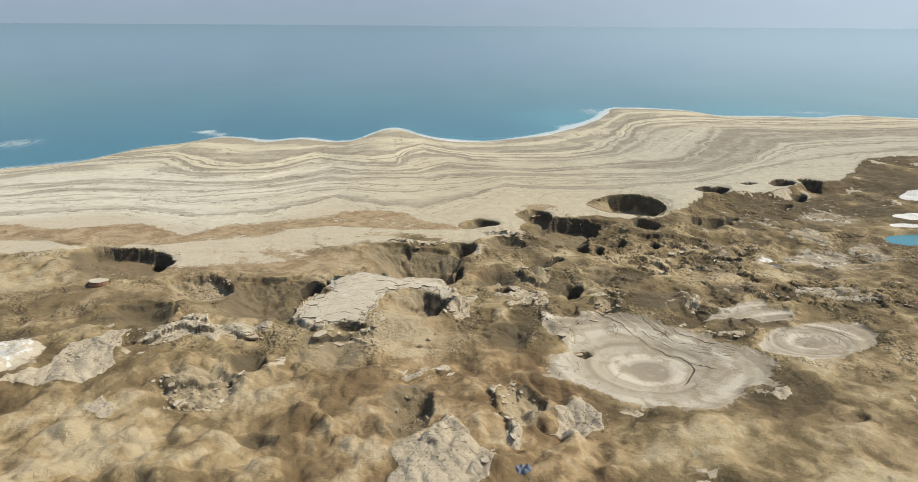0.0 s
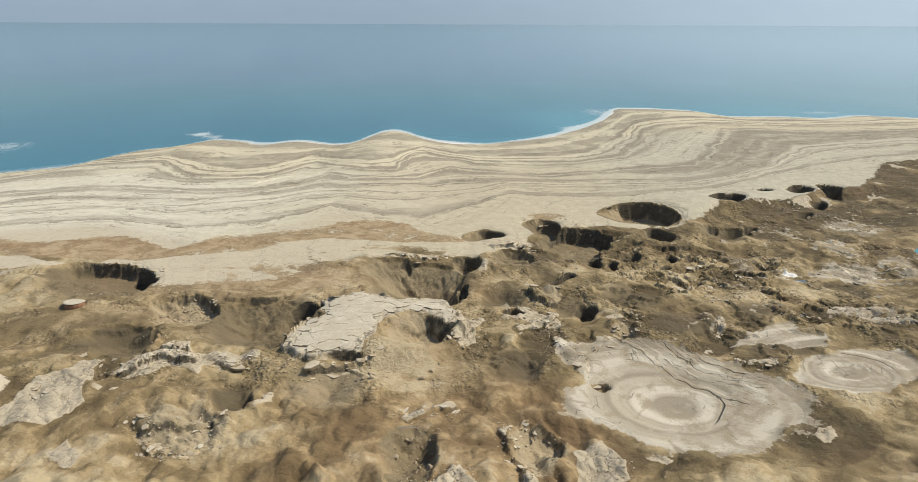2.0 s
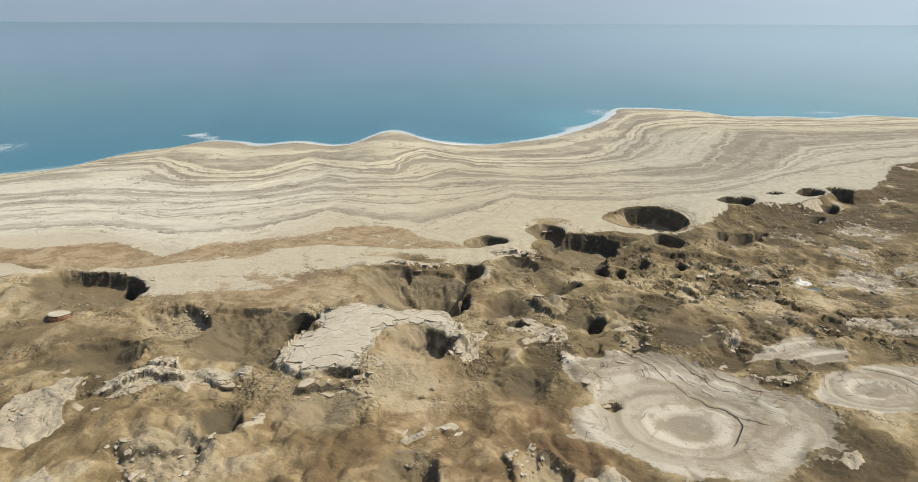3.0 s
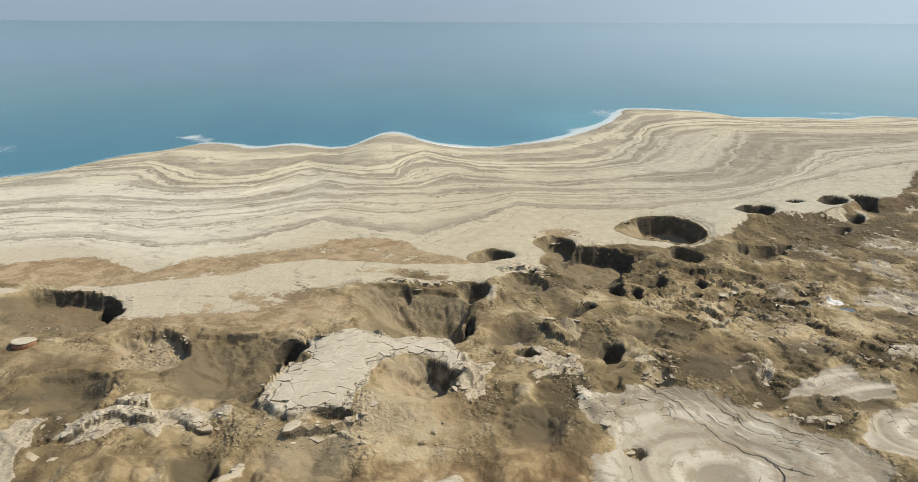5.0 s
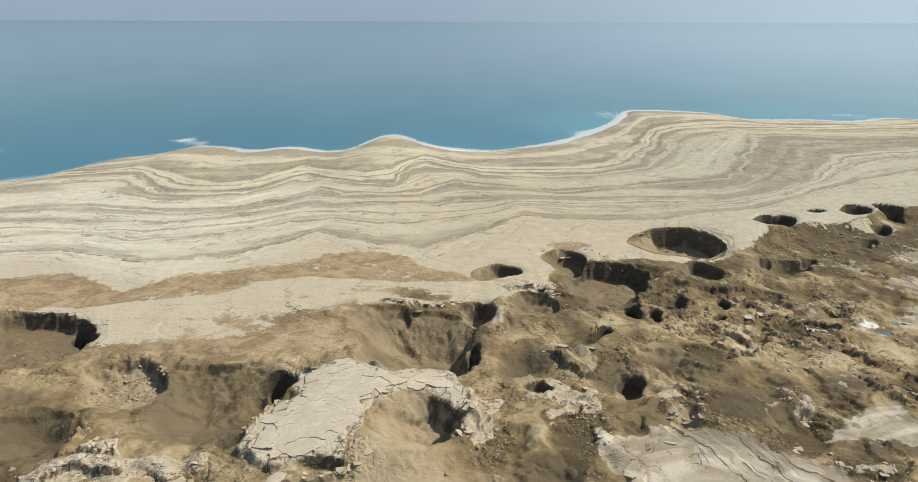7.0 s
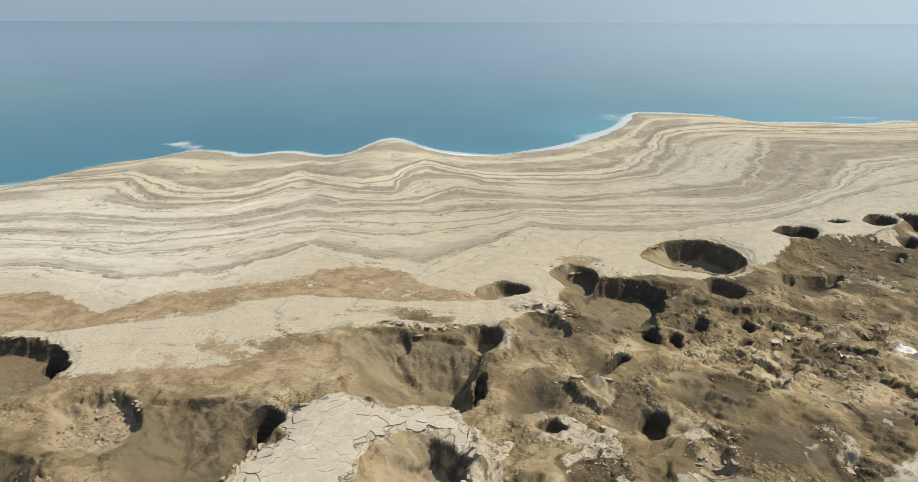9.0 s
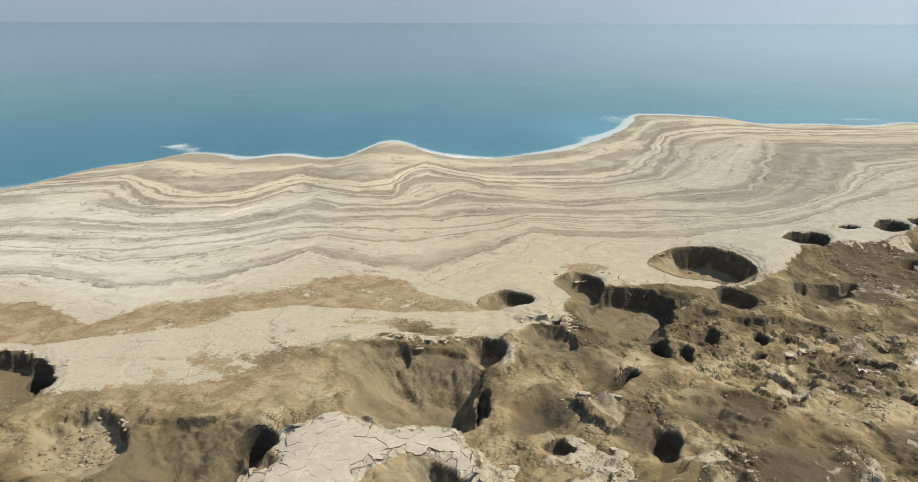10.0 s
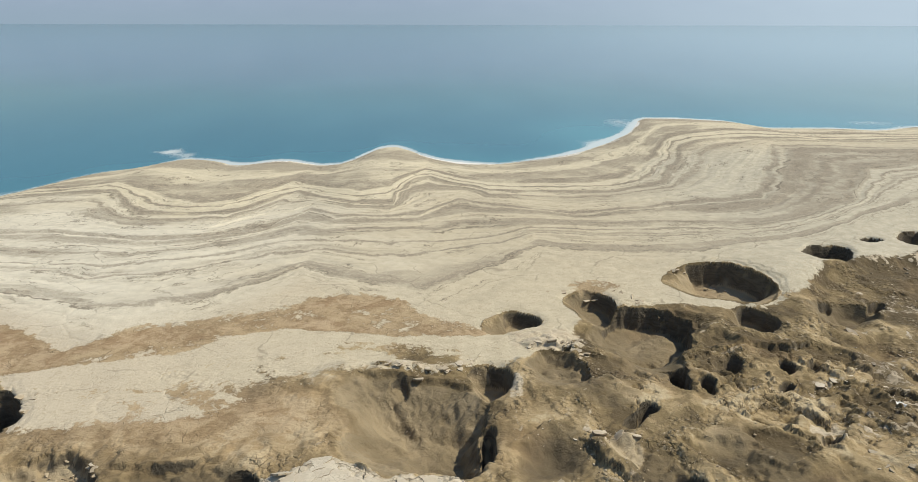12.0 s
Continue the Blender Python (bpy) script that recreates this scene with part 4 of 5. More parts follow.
    for k, (label, cx, cy, radii, walls, depth, tone, rubble) in enumerate(HOLES):
        far = 1.45 * max(radii)
        sel = np.flatnonzero((np.abs(x - cx) < far) & (np.abs(y - cy) < far))
        px, py, n1, n2 = x[sel] - cx, y[sel] - cy, ragged1[sel], ragged2[sel]
        turn = np.degrees(np.arctan2(py, px)) % 360
        small = min(1.0, 5.0 / max(radii))
        q = np.hypot(px, py) / round_trip(turn, radii)
        width = np.maximum(round_trip((turn + 14 * n1) % 360, walls), min(1.4 + 0.035 * max(0, cy - 195), 0.4 * max(radii)) / max(radii))
        jag = 0.09 * (1 - 0.6 * smooth(0.25, 0.6, width)) * (0.35 if cy > 195 else 1.0) * (2.2 if max(radii) < 5.5 else 1.0)
        q = q * (1 + smooth(0.35, 0.95, q) * (0.15 * n1 * (1 - 0.5 * smooth(0.25, 0.6, width)) + jag * (np.abs(n2) - 0.3) * small**0.5 + 0.008 * grain[sel]))
        s = np.clip((1 - q) / width, 0, 1)
        soft = smooth(0.25, 0.6, width)
        s = s**0.8 * (1 - soft) + soft * (0.55 * smooth(0, 1, s) + 0.45 * s)
        scarp = min(1.1, 0.22 * depth) * smooth(0.0, 0.05, 1 - q) * smooth(0.97, 0.7, width) * smooth(-0.4, 0.3, n1 + 0.3 * n2)
        low = (depth - scarp * soft) * s * (1 - 0.07 * n1 - 0.012 * n2) + scarp * soft
        # worn gullies down the soft sides, rubble on the floor
        if "gullied" in label:
            low = low - 0.06 * depth * soft * (0.5 * np.abs(np.sin(np.radians(turn) * 11.6 + 3.0 * n1 + 1.0 * n2)) + 0.5 * np.abs(np.sin(np.radians(turn) * 27 + 2.5 * n1 + 1.4 * n2))) * s * (1 - s) * 4 * smooth(0.95, 0.8, width)
        if rubble:
            low = low + rubble * (0.9 * n2 + 0.5 * grain[sel]) * smooth(0.1, 0.4, s)
        # sagging steps outside the rim
        sag = 0.22 * smooth(1.20, 1.16, q + 0.05 * n2) + 0.28 * smooth(1.10, 1.07, q + 0.04 * n2)
        sag = np.where(q < 1, 0.5, sag) * min(1.0, depth / 6) * smooth(0.97, 0.6, width)
        low = low + sag
        old = drop[sel]
        drop[sel] = np.maximum(old, low)
        inside = np.clip((1.02 - q) / np.where(width > 0.9, 0.5, 0.12), 0, 1)
        win = (inside > 0) & (low >= old)
        brown[sel] = np.where(win, brown[sel] * (1 - inside) + (tone + 0.13 * n1) * inside, brown[sel])
        share[sel] = np.where(win, np.maximum(share[sel], inside), share[sel])
        own = owner[sel]
        own[(q < 1.03) & (low >= old)] = k + 1
        owner[sel] = own
    z = z - drop
    hole = owner > 0
    # what the surface is made of
    patch = fbm(x, y, 15, 4, 45)
    ground_brown = np.clip(0.52 - 0.45 * np.minimum(billow, 0.7) + 0.62 * patch - 0.2 * calm - 0.5 * gentle + 0.34 * smooth(5, 50, x) * smooth(118, 140, y) + 0.28 * smooth(60, 100, x) * smooth(165, 195, y) + 0.16 * smooth(15, 35, x) * smooth(112, 100, y) + 0.3 * hump(x, y, -45, 116, 16, 7) + 0.3 * hump(x, y, 20, 87, 10, 7) + 0.35 * np.exp(-(((pan_edge + 3.5) / 3.0) ** 2)) * (x < 90) - 0.15 * hump(x, y, 82, 88, 28, 12) + 0.25 * smooth(30, 45, x) * smooth(112, 100, y) * fbm(x * 0.5, y, 12, 4, 94) - 0.3 * hump(x, y, -62, 86, 28, 10), 0, 1)
    hue = (bowl_who * 5.31) % 1
    ground_brown = ground_brown * (1 - 0.65 * basins) + basins * (0.24 + 0.62 * hue * smooth(0.3, 2.4, bowl_gap) + 0.22 * patch)
    dark = np.zeros_like(z)
    for cx, cy, rx, ry in ((41.5, 155.5, 6, 5), (50.7, 139.9, 7, 6), (69.6, 146.3, 7, 5), (66, 127.8, 9, 2.6), (80, 183, 6, 6), (74.8, 161.3, 5, 4), (-64, 131, 9, 7), (28, 150, 5, 6), (45, 151, 5, 4), (12.6, 121.5, 5.5, 6.5), (25, 170, 6, 5)):
        dark = np.maximum(dark, spot(x, y, cx, cy, rx, ry, 1.0))
    ground_brown = np.maximum(ground_brown, 0.82 * dark)
    smears = fbm(x * 0.45 + 0.2 * y, y, 9, 5, 96, 0.6)
    near = smooth(114, 102, y)
    ground_brown = np.clip(ground_brown + near * (0.42 * smears + 0.02), -0.3, 1)
    strip_top = curve(x, (-900, 180), (-200, 192), (-134, 194), (-117, 188), (-92, 193), (-80, 187), (-74, 184), (-67, 190), (-52, 197), (-46, 201), (-38, 202), (-33, 207), (-27, 208), (-12, 207), (-6, 198), (5, 193), (19, 196), (20, 0), (900, 0))
    strip_low = curve(x, (-900, 170), (-200, 180), (-102, 178), (-80, 175), (-62, 180), (-53, 183), (-44, 189), (-34, 193), (-10, 189), (5, 190), (23, 205), (900, 205))
    wob = fbm(x, y, 10, 6, 46, 0.65)
    strip = smooth(-5.5, 2.0, strip_top - y + 3.0 * wob) * smooth(-0.8, 1.6, y - strip_low + 1.2 * wob)
    strip = strip * (0.6 + 0.4 * smooth(-0.45, 0.3, fbm(x * 0.6, y, 8, 5, 47, 0.6) - 0.35 * hump(x, y, -22, 200, 16, 9)))
    strip = np.maximum(strip, 0.62 * spot(x, y, 33, 215.5, 8, 3.2, 1.2))
    patches_left = spot(x, y, -98, 181, 13, 7) * 0.9
    smear = smooth(-0.3, 0.35, fbm(x * 0.55 + 0.3 * y, y, 7, 5, 68, 0.62)) * np.clip(hump(x, y, -16, 180, 30, 9) + 0.7 * hump(x, y, -50, 168, 26, 6), 0, 1)
    beach = beach * (1 - np.maximum.reduce([strip, patches_left, 0.75 * smear]))
    beach = np.maximum(beach, 0.8 * smooth(-1.5, 1.5, plan(x, y, (-84, 118), (-76, 116), (-73, 110), (-77, 105), (-84, 102), (-88, 110))))
    dust = np.zeros_like(z)
    for cx, cy, rx, ry in ((-16.5, 88.5, 5, 3.5), (-56.5, 90.5, 6, 2.5), (48.6, 164.2, 9, 5), (71.9, 152.6, 7, 6), (16.6, 161.2, 6.4, 5), (67.3, 179.7, 8.4, 4), (40.4, 156.7, 4.2, 3), (30, 170, 5, 4), (88, 160, 8, 5), (58, 168, 5, 4)):
        dust = np.maximum(dust, spot(x, y, cx, cy, rx, ry, 0.9))
    tone = (ground_brown - 0.4 * dust) * (1 - share) + brown
    tone = np.where((strip > 0.2) & ~hole, 0.42 + 0.2 * patch, tone)
    pale = np.maximum(on, sheets)
    pale = np.where(hole, pale * 0.25 * (brown < 0.2), pale)
    grey = np.maximum.reduce([pan, pan2, 0.9 * pan3, 0.62 * rough * spot(x, y, 108, 176, 12, 9, 0.8), 0.6 * rough * spot(x, y, 92, 144, 11, 6, 0.8), 0.55 * rough * spot(x, y, 128, 210, 10, 8, 0.8)]) * ~hole
    grey = np.maximum(grey, 0.58 * rough * spot(x, y, 106, 188, 30, 30, 1.3) * smooth(-0.25, 0.3, fbm(x, y, 10, 4, 93, 0.6)) * ~hole)
    grey = np.maximum(grey, 0.5 * wild * smooth(0.0, 0.6, fbm(x, y, 20, 3, 49)) * ~hole)
    salt = np.maximum.reduce([0.5 * spot(x, y, -81, 113, 6, 8, 0.6), 0.7 * spot(x, y, 90.9, 175, 1.9, 1.5), 0.7 * spot(x, y, 74.6, 168.8, 1.1, 0.9), spot(x, y, 147, 200, 5, 2.2), spot(x, y, 157, 208, 8, 3.5), spot(x, y, 172, 228, 8, 7)])
    edge = shore_y(x) - y
    fringe = smooth(8.5, 2.0, edge + 4.0 * fbm(x, y, 22, 4, 50)) * smooth(-160, -110, x)
    salt = np.maximum(salt, fringe * (0.5 + 0.3 * fbm(x, y, 30, 3, 66)))
    pool = np.maximum(spot(x, y, 146, 188, 13, 6, 0.3), spot(x, y, 91.5, 171.5, 2.4, 1.6, 0.5))
    wide_pool = spot(x, y, 148, 192, 24, 15, 1.0)
    z = z * (1 - wide_pool) + wide_pool * (lie(x, y) * 0.4 - 1.3 + 0.25 * fbm(x, y, 6, 3, 57))
    z = np.where(pool > 0, z * (1 - pool) + pool * np.minimum(z - 0.8, np.where(x > 120, -3.0, 9)), z)
    owner = np.where(~hole & (table > 0.1) & (y < 152), -1, owner)
    dull = smooth(30, 110, x + 12 * fbm(x, y, 50, 3, 56)) * smooth(440, 380, y)
    return z, owner, dict(rust=np.maximum(strip, 0.8 * calm) * (1 - share), dull=dull, strand=u, beach=beach * ~hole, brown=tone, pale=pale, grey=grey, crack=np.clip(crack, 0, 1) * ~hole, pull=pull, torn=torn * ~hole, still=np.clip(np.maximum.reduce([share, 0.7 * smooth(0.4, 0.9, dark), 0.5 * gentle]), 0, 1), soft=np.clip(np.maximum.reduce([share, smooth(0.3, 0.8, dark), calm, gentle, 0.9 * bulgy, strip, smooth(112, 98, y)]), 0, 1), warm=np.clip(bulgy * (0.35 + 0.65 * smooth(-36, -10, x)) + 0.5 * gentle, 0, 1) * (1 - 0.9 * share), ring=np.where(ring1 < ring2, ring1, ring2 + 3), salt=salt)


def spread(*runs):
    """Grid lines: runs of (start, end, spacing at start, spacing at end)."""
    out = []
    for a, b, s0, s1 in runs:
        v = a
        while v < b - 1e-6:
            out.append(v)
            v += s0 + (s1 - s0) * (v - a) / (b - a)
    return np.array(out + [runs[-1][1]])


def sheet(xs, ys):
    gx, gy = np.meshgrid(xs, ys)
    return gx.ravel(), gy.ravel()


def grid_faces(nx, ny):
    i = np.arange((nx - 1) * (ny - 1))
    a = (i // (nx - 1)) * nx + i % (nx - 1)
    return np.stack([a, a + 1, a + nx + 1, a + nx], 1)


def mesh_from(name, co, faces, normals=None, values=None):
    """A mesh of the corners that the faces use, smooth, with its values stored corner by corner."""
    used, index = np.unique(faces, return_inverse=True)
    mesh = bpy.data.meshes.new(name)
    mesh.vertices.add(len(used))
    mesh.vertices.foreach_set("co", co[used].ravel().astype(np.float32))
    n = faces.shape[1]
    mesh.loops.add(faces.size)
    mesh.loops.foreach_set("vertex_index", index.ravel().astype(np.int32))
    mesh.polygons.add(len(faces))
    mesh.polygons.foreach_set("loop_start", np.arange(0, faces.size, n, dtype=np.int32))
    mesh.update(calc_edges=True)
    mesh.polygons.foreach_set("use_smooth", np.ones(len(faces), bool))
    for key, v in (values or {}).items():
        mesh.attributes.new(key, "FLOAT", "POINT").data.foreach_set("value", np.asarray(v[used], np.float32))
    if normals is not None:
        mesh.normals_split_custom_set_from_vertices(normals[used])
    return mesh


xs = spread((-2600, -420, 260, 12), (-420, -120, 12, 0.8), (-120, -85, 0.8, 0.36), (-85, 90, 0.31, 0.31), (90, 150, 0.33, 0.5), (150, 420, 0.6, 8), (420, 2600, 8, 260))
ys = spread((-900, 20, 200, 3), (20, 74, 3, 0.3), (74, 215, 0.25, 0.3), (215, 300, 0.3, 0.7), (300, 560, 0.8, 1.3), (560, 640, 2, 12))
gx, gy = sheet(xs, ys)
gz, owner, values = land(gx, gy)
co = np.stack([gx, gy, gz], 1)
Z = gz.reshape(len(ys), len(xs))
dzy, dzx = np.gradient(Z, ys, xs)
normals = np.stack([-dzx.ravel(), -dzy.ravel(), np.ones(gx.size)], 1)
normals /= np.linalg.norm(normals, axis=1)[:, None]
faces = grid_faces(len(xs), len(ys))
face_owner = np.where((owner[faces] == owner[faces][:, :1]).all(1), owner[faces][:, 0], 0)



def islands(mask):
    """Numbers the connected pieces of a mask, 0 where it is empty."""
    label = np.where(mask, np.arange(1, mask.size + 1).reshape(mask.shape), 0)
    while True:
        old = label
        p = np.pad(label, 1)
        label = np.maximum.reduce([p[1:-1, 1:-1], p[:-2, 1:-1], p[2:, 1:-1], p[1:-1, :-2], p[1:-1, 2:]]) * mask
        if (label == old).all():
            return label


def keep_largest(mask, label):
    names, counts = np.unique(label[mask], return_counts=True)
    return mask & (label == names[counts.argmax()])


# each sinkhole in one piece, its cliffs pieces of their own
face_grid = face_owner.reshape(len(ys) - 1, len(xs) - 1)
up_grid = normals[faces][:, :, 2].mean(1).reshape(face_grid.shape)
pits = []
for k in range(len(HOLES)):
    found = np.argwhere(face_grid == k + 1)
    if len(found) < 30:
        face_grid[face_grid == k + 1] = 0
        continue
    (r0, c0), (r1, c1) = found.min(0), found.max(0) + 1
    own = face_grid[r0:r1, c0:c1]
    mask = own == k + 1
    whole = keep_largest(mask, islands(mask))
    own[mask & ~whole] = 0
    steep = whole & (up_grid[r0:r1, c0:c1] < 0.74)
    label = islands(steep)
    for name, count in zip(*np.unique(label[steep], return_counts=True)):
        if count < 45:
            steep &= label != name
    floor = whole & ~steep
    if steep.any() and floor.sum() > 60:
        floor = keep_largest(floor, islands(floor))
        steep = whole & ~floor
    else:
        floor, steep = whole, steep & False
    index = np.arange(len(faces)).reshape(face_grid.shape)[r0:r1, c0:c1]
    label = islands(steep)
    pits.append((HOLES[k][0], index[floor], [index[label == n] for n in np.unique(label[steep])]))

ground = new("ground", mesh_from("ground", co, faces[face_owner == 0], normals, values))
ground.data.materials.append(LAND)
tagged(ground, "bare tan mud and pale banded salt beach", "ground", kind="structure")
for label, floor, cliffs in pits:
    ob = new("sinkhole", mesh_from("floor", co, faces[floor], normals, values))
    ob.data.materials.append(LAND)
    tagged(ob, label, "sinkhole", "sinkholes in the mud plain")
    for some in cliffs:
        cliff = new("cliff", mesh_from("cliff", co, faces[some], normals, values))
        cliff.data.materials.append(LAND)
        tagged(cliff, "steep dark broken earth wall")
        cliff.parent = ob

table_ob = new("crust_table", mesh_from("crust_table", co, faces[face_owner == -1], normals, values))
table_ob.data.materials.append(LAND)
tagged(table_ob, "raised table of pale cracked salt crust", "salt crust")

# ---- the sea and the far shore ----
sx = spread((-9000, -700, 700, 40), (-700, -300, 40, 6), (-300, 400, 2.5, 2.5), (400, 900, 6, 40), (900, 9000, 40, 700))
sy = spread((240, 320, 6, 2), (320, 640, 2, 2.5), (640, 1200, 4, 40), (1200, 4700, 40, 300))
wx, wy = sheet(sx, sy)
off = wy - shore_y(wx)
shallow = (0.3 + 0.4 * smooth(-160, 40, wx)) * np.exp(-np.maximum(off, 0) / 16) + 0.75 * hump(wx, wy, 92, 505, 42, 60) + 0.5 * hump(wx, wy, 250, 560, 70, 40)
foam = (0.55 + 0.45 * fbm(wx, wy, 40, 3, 67)) * np.exp(-((off - 2) / 6.5) ** 2) * smooth(-175, -110, wx) + 0.4 * np.exp(-((off - 1) / 3.0) ** 2) + 0.5 * np.exp(-((off - 3) / 8) ** 2) * hump(wx, wy, -39, 450, 22, 40) + 0.7 * hump(wx, wy, -148, 430, 6, 9) + 0.7 * hump(wx, wy, -158, 441, 6, 13) + 0.5 * hump(wx, wy, -165, 440, 8, 4) + 0.42 * np.exp(-((off - 6) / 6) ** 2) * smooth(-160, -185, wx) + 0.6 * hump(wx, wy, -258, 398, 20, 24) + 0.8 * np.exp(-((off - 6) / 9) ** 2) * hump(wx, wy, 105, 500, 34, 70) + 0.6 * hump(wx, wy, 120, 545, 16, 26) + 0.5 * hump(wx, wy, 84, 470, 14, 14) + 0.55 * hump(wx, wy, 300, 545, 26, 16)
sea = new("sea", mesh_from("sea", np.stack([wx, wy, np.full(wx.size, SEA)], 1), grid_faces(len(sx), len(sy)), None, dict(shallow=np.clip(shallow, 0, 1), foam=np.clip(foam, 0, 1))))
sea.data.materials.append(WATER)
tagged(sea, "calm blue-green salt sea fading into haze", "sea", kind="structure")

hx = np.linspace(-7000, 7000, 220)
ht = np.linspace(0, 1, 14)
mx, mt = sheet(hx, ht)
crest = 420 + 60 * fbm(mx, mx * 0, 1500, 5, 7)
mz = SEA - 1 + crest * mt
my = 4620 + 420 * mt + 60 * fbm(mx, mt * 900, 500, 4, 8)
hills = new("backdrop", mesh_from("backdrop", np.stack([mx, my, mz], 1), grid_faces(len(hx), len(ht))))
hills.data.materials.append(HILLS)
tagged(hills, "pale blue hazy mountains on the far shore", "mountains", kind="structure")


# ---- loose things ----
def ground_at(x, y):
    """The height of the ground at one place."""
    i, j = np.searchsorted(xs, x) - 1, np.searchsorted(ys, y) - 1
    fx, fy = (x - xs[i]) / (xs[i + 1] - xs[i]), (y - ys[j]) / (ys[j + 1] - ys[j])
    a, b, c, d = Z[j, i], Z[j, i + 1], Z[j + 1, i], Z[j + 1, i + 1]
    return (a * (1 - fx) + b * fx) * (1 - fy) + (c * (1 - fx) + d * fx) * fy


def plain(name, low, high, scale=0.6, wall=None, split=False):
    m = Nodes(name)
    at = m.place()
    if split:
        at = m.node("ShaderNodeNewGeometry").outputs["Position"]
    chance = m.node("ShaderNodeObjectInfo").outputs["Random"]
    mid, fine = m.noise(scale, 6, 0.6, at), m.noise(3.5, 6, 0.65, at)
    col = m.mix(m.step(m.math("ADD", mid, m.math("MULTIPLY", m.math("SUBTRACT", chance, 0.5), 0.06 if split else 0.25)), 0.3, 0.7), low, high)
    col = m.mix(m.step(fine, 0.35, 0.75, 0.0, 0.35), col, low)
    height = m.math("ADD", fine, mid)
    if split:
        cut = m.math("SUBTRACT", 1.0, m.step(m.cracks(1.5, m.warped(at, 1.6, 0.9)), 0.0, 0.035))
        cut = m.math("MULTIPLY", cut, m.step(m.noise(0.5, 4, 0.6, at), 0.42, 0.56))
        col = m.mix(m.math("MULTIPLY", cut, 0.4), col, (0.24, 0.19, 0.12))
        height = m.math("SUBTRACT", height, cut)
    # faces that tilt steeply blend to a second, darker colour
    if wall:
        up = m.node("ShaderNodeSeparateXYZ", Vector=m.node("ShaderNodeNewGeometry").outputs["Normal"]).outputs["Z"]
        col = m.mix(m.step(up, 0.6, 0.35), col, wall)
    return m.done(col, 0.92, m.bump(height, 0.6, 0.12))


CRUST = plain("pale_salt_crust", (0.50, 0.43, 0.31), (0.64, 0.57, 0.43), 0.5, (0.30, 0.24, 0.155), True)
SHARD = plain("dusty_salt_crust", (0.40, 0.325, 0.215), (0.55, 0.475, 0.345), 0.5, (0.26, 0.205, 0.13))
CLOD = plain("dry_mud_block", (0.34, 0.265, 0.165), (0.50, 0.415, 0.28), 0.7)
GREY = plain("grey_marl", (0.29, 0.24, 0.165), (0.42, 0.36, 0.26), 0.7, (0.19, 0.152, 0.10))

dice = random.Random(11)


def slab_mesh(name, outline, thick, material, rough=0.05, worn=1.0):
    """A broken plate: an uneven outline, its top edge worn, its underside smaller."""
    bm = bmesh.new()
    cx, cy = sum(p[0] for p in outline) / len(outline), sum(p[1] for p in outline) / len(outline)
    rings = []
    for inset, z in ((0.18 * worn, -thick), (0.0, -0.35 * thick), (0.02 * worn, -0.08 * worn - 0.01), (0.10 * worn, 0.0)):
        rings.append([bm.verts.new((cx + (x - cx) * (1 - inset), cy + (y - cy) * (1 - inset), z + dice.uniform(-rough, rough))) for x, y in outline])
    n = len(outline)
    for low, high in zip(rings, rings[1:]):
        for k in range(n):
            bm.faces.new((low[k], low[(k + 1) % n], high[(k + 1) % n], high[k]))
    mid = bm.verts.new((cx, cy, 0.03 + dice.uniform(-rough, rough)))
    for k in range(n):
        bm.faces.new((rings[-1][k], rings[-1][(k + 1) % n], mid))
    bm.faces.new(list(reversed(rings[0])))
    mesh = bpy.data.meshes.new(name)
    bm.to_mesh(mesh)
    bm.free()
    mesh.materials.append(material)
    return mesh


def outline(size, sides):
    turns = sorted((k + dice.uniform(-0.32, 0.32)) * math.tau / sides for k in range(sides))
    return [(size * dice.uniform(0.6, 1.25) * math.cos(a), size * dice.uniform(0.45, 1.0) * math.sin(a)) for a in turns]


def block_mesh(name, material):
    """A weathered lump: a ball of clods pressed flat on chance sides."""
    bm = bmesh.new()
    bmesh.ops.create_icosphere(bm, subdivisions=2, radius=1.0)
    cuts = [(Vector((dice.uniform(-1, 1), dice.uniform(-1, 1), dice.uniform(-0.6, 1))).normalized(), dice.uniform(0.45, 0.8)) for _ in range(7)]
    for v in bm.verts:
        for way, far in cuts:
            over = v.co.dot(way) - far
            if over > 0:
                v.co -= way * over
        v.co *= 1 + 0.10 * noise.noise(v.co * 2.1 + Vector((0, 3.1, 0)))
    mesh = bpy.data.meshes.new(name)
    bm.to_mesh(mesh)
    bm.free()
    mesh.materials.append(material)
    return mesh


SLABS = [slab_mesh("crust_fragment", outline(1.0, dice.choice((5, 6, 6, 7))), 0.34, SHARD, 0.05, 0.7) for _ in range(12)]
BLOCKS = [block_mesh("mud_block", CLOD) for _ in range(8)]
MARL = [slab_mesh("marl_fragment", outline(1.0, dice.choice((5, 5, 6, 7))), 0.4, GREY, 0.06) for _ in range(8)]


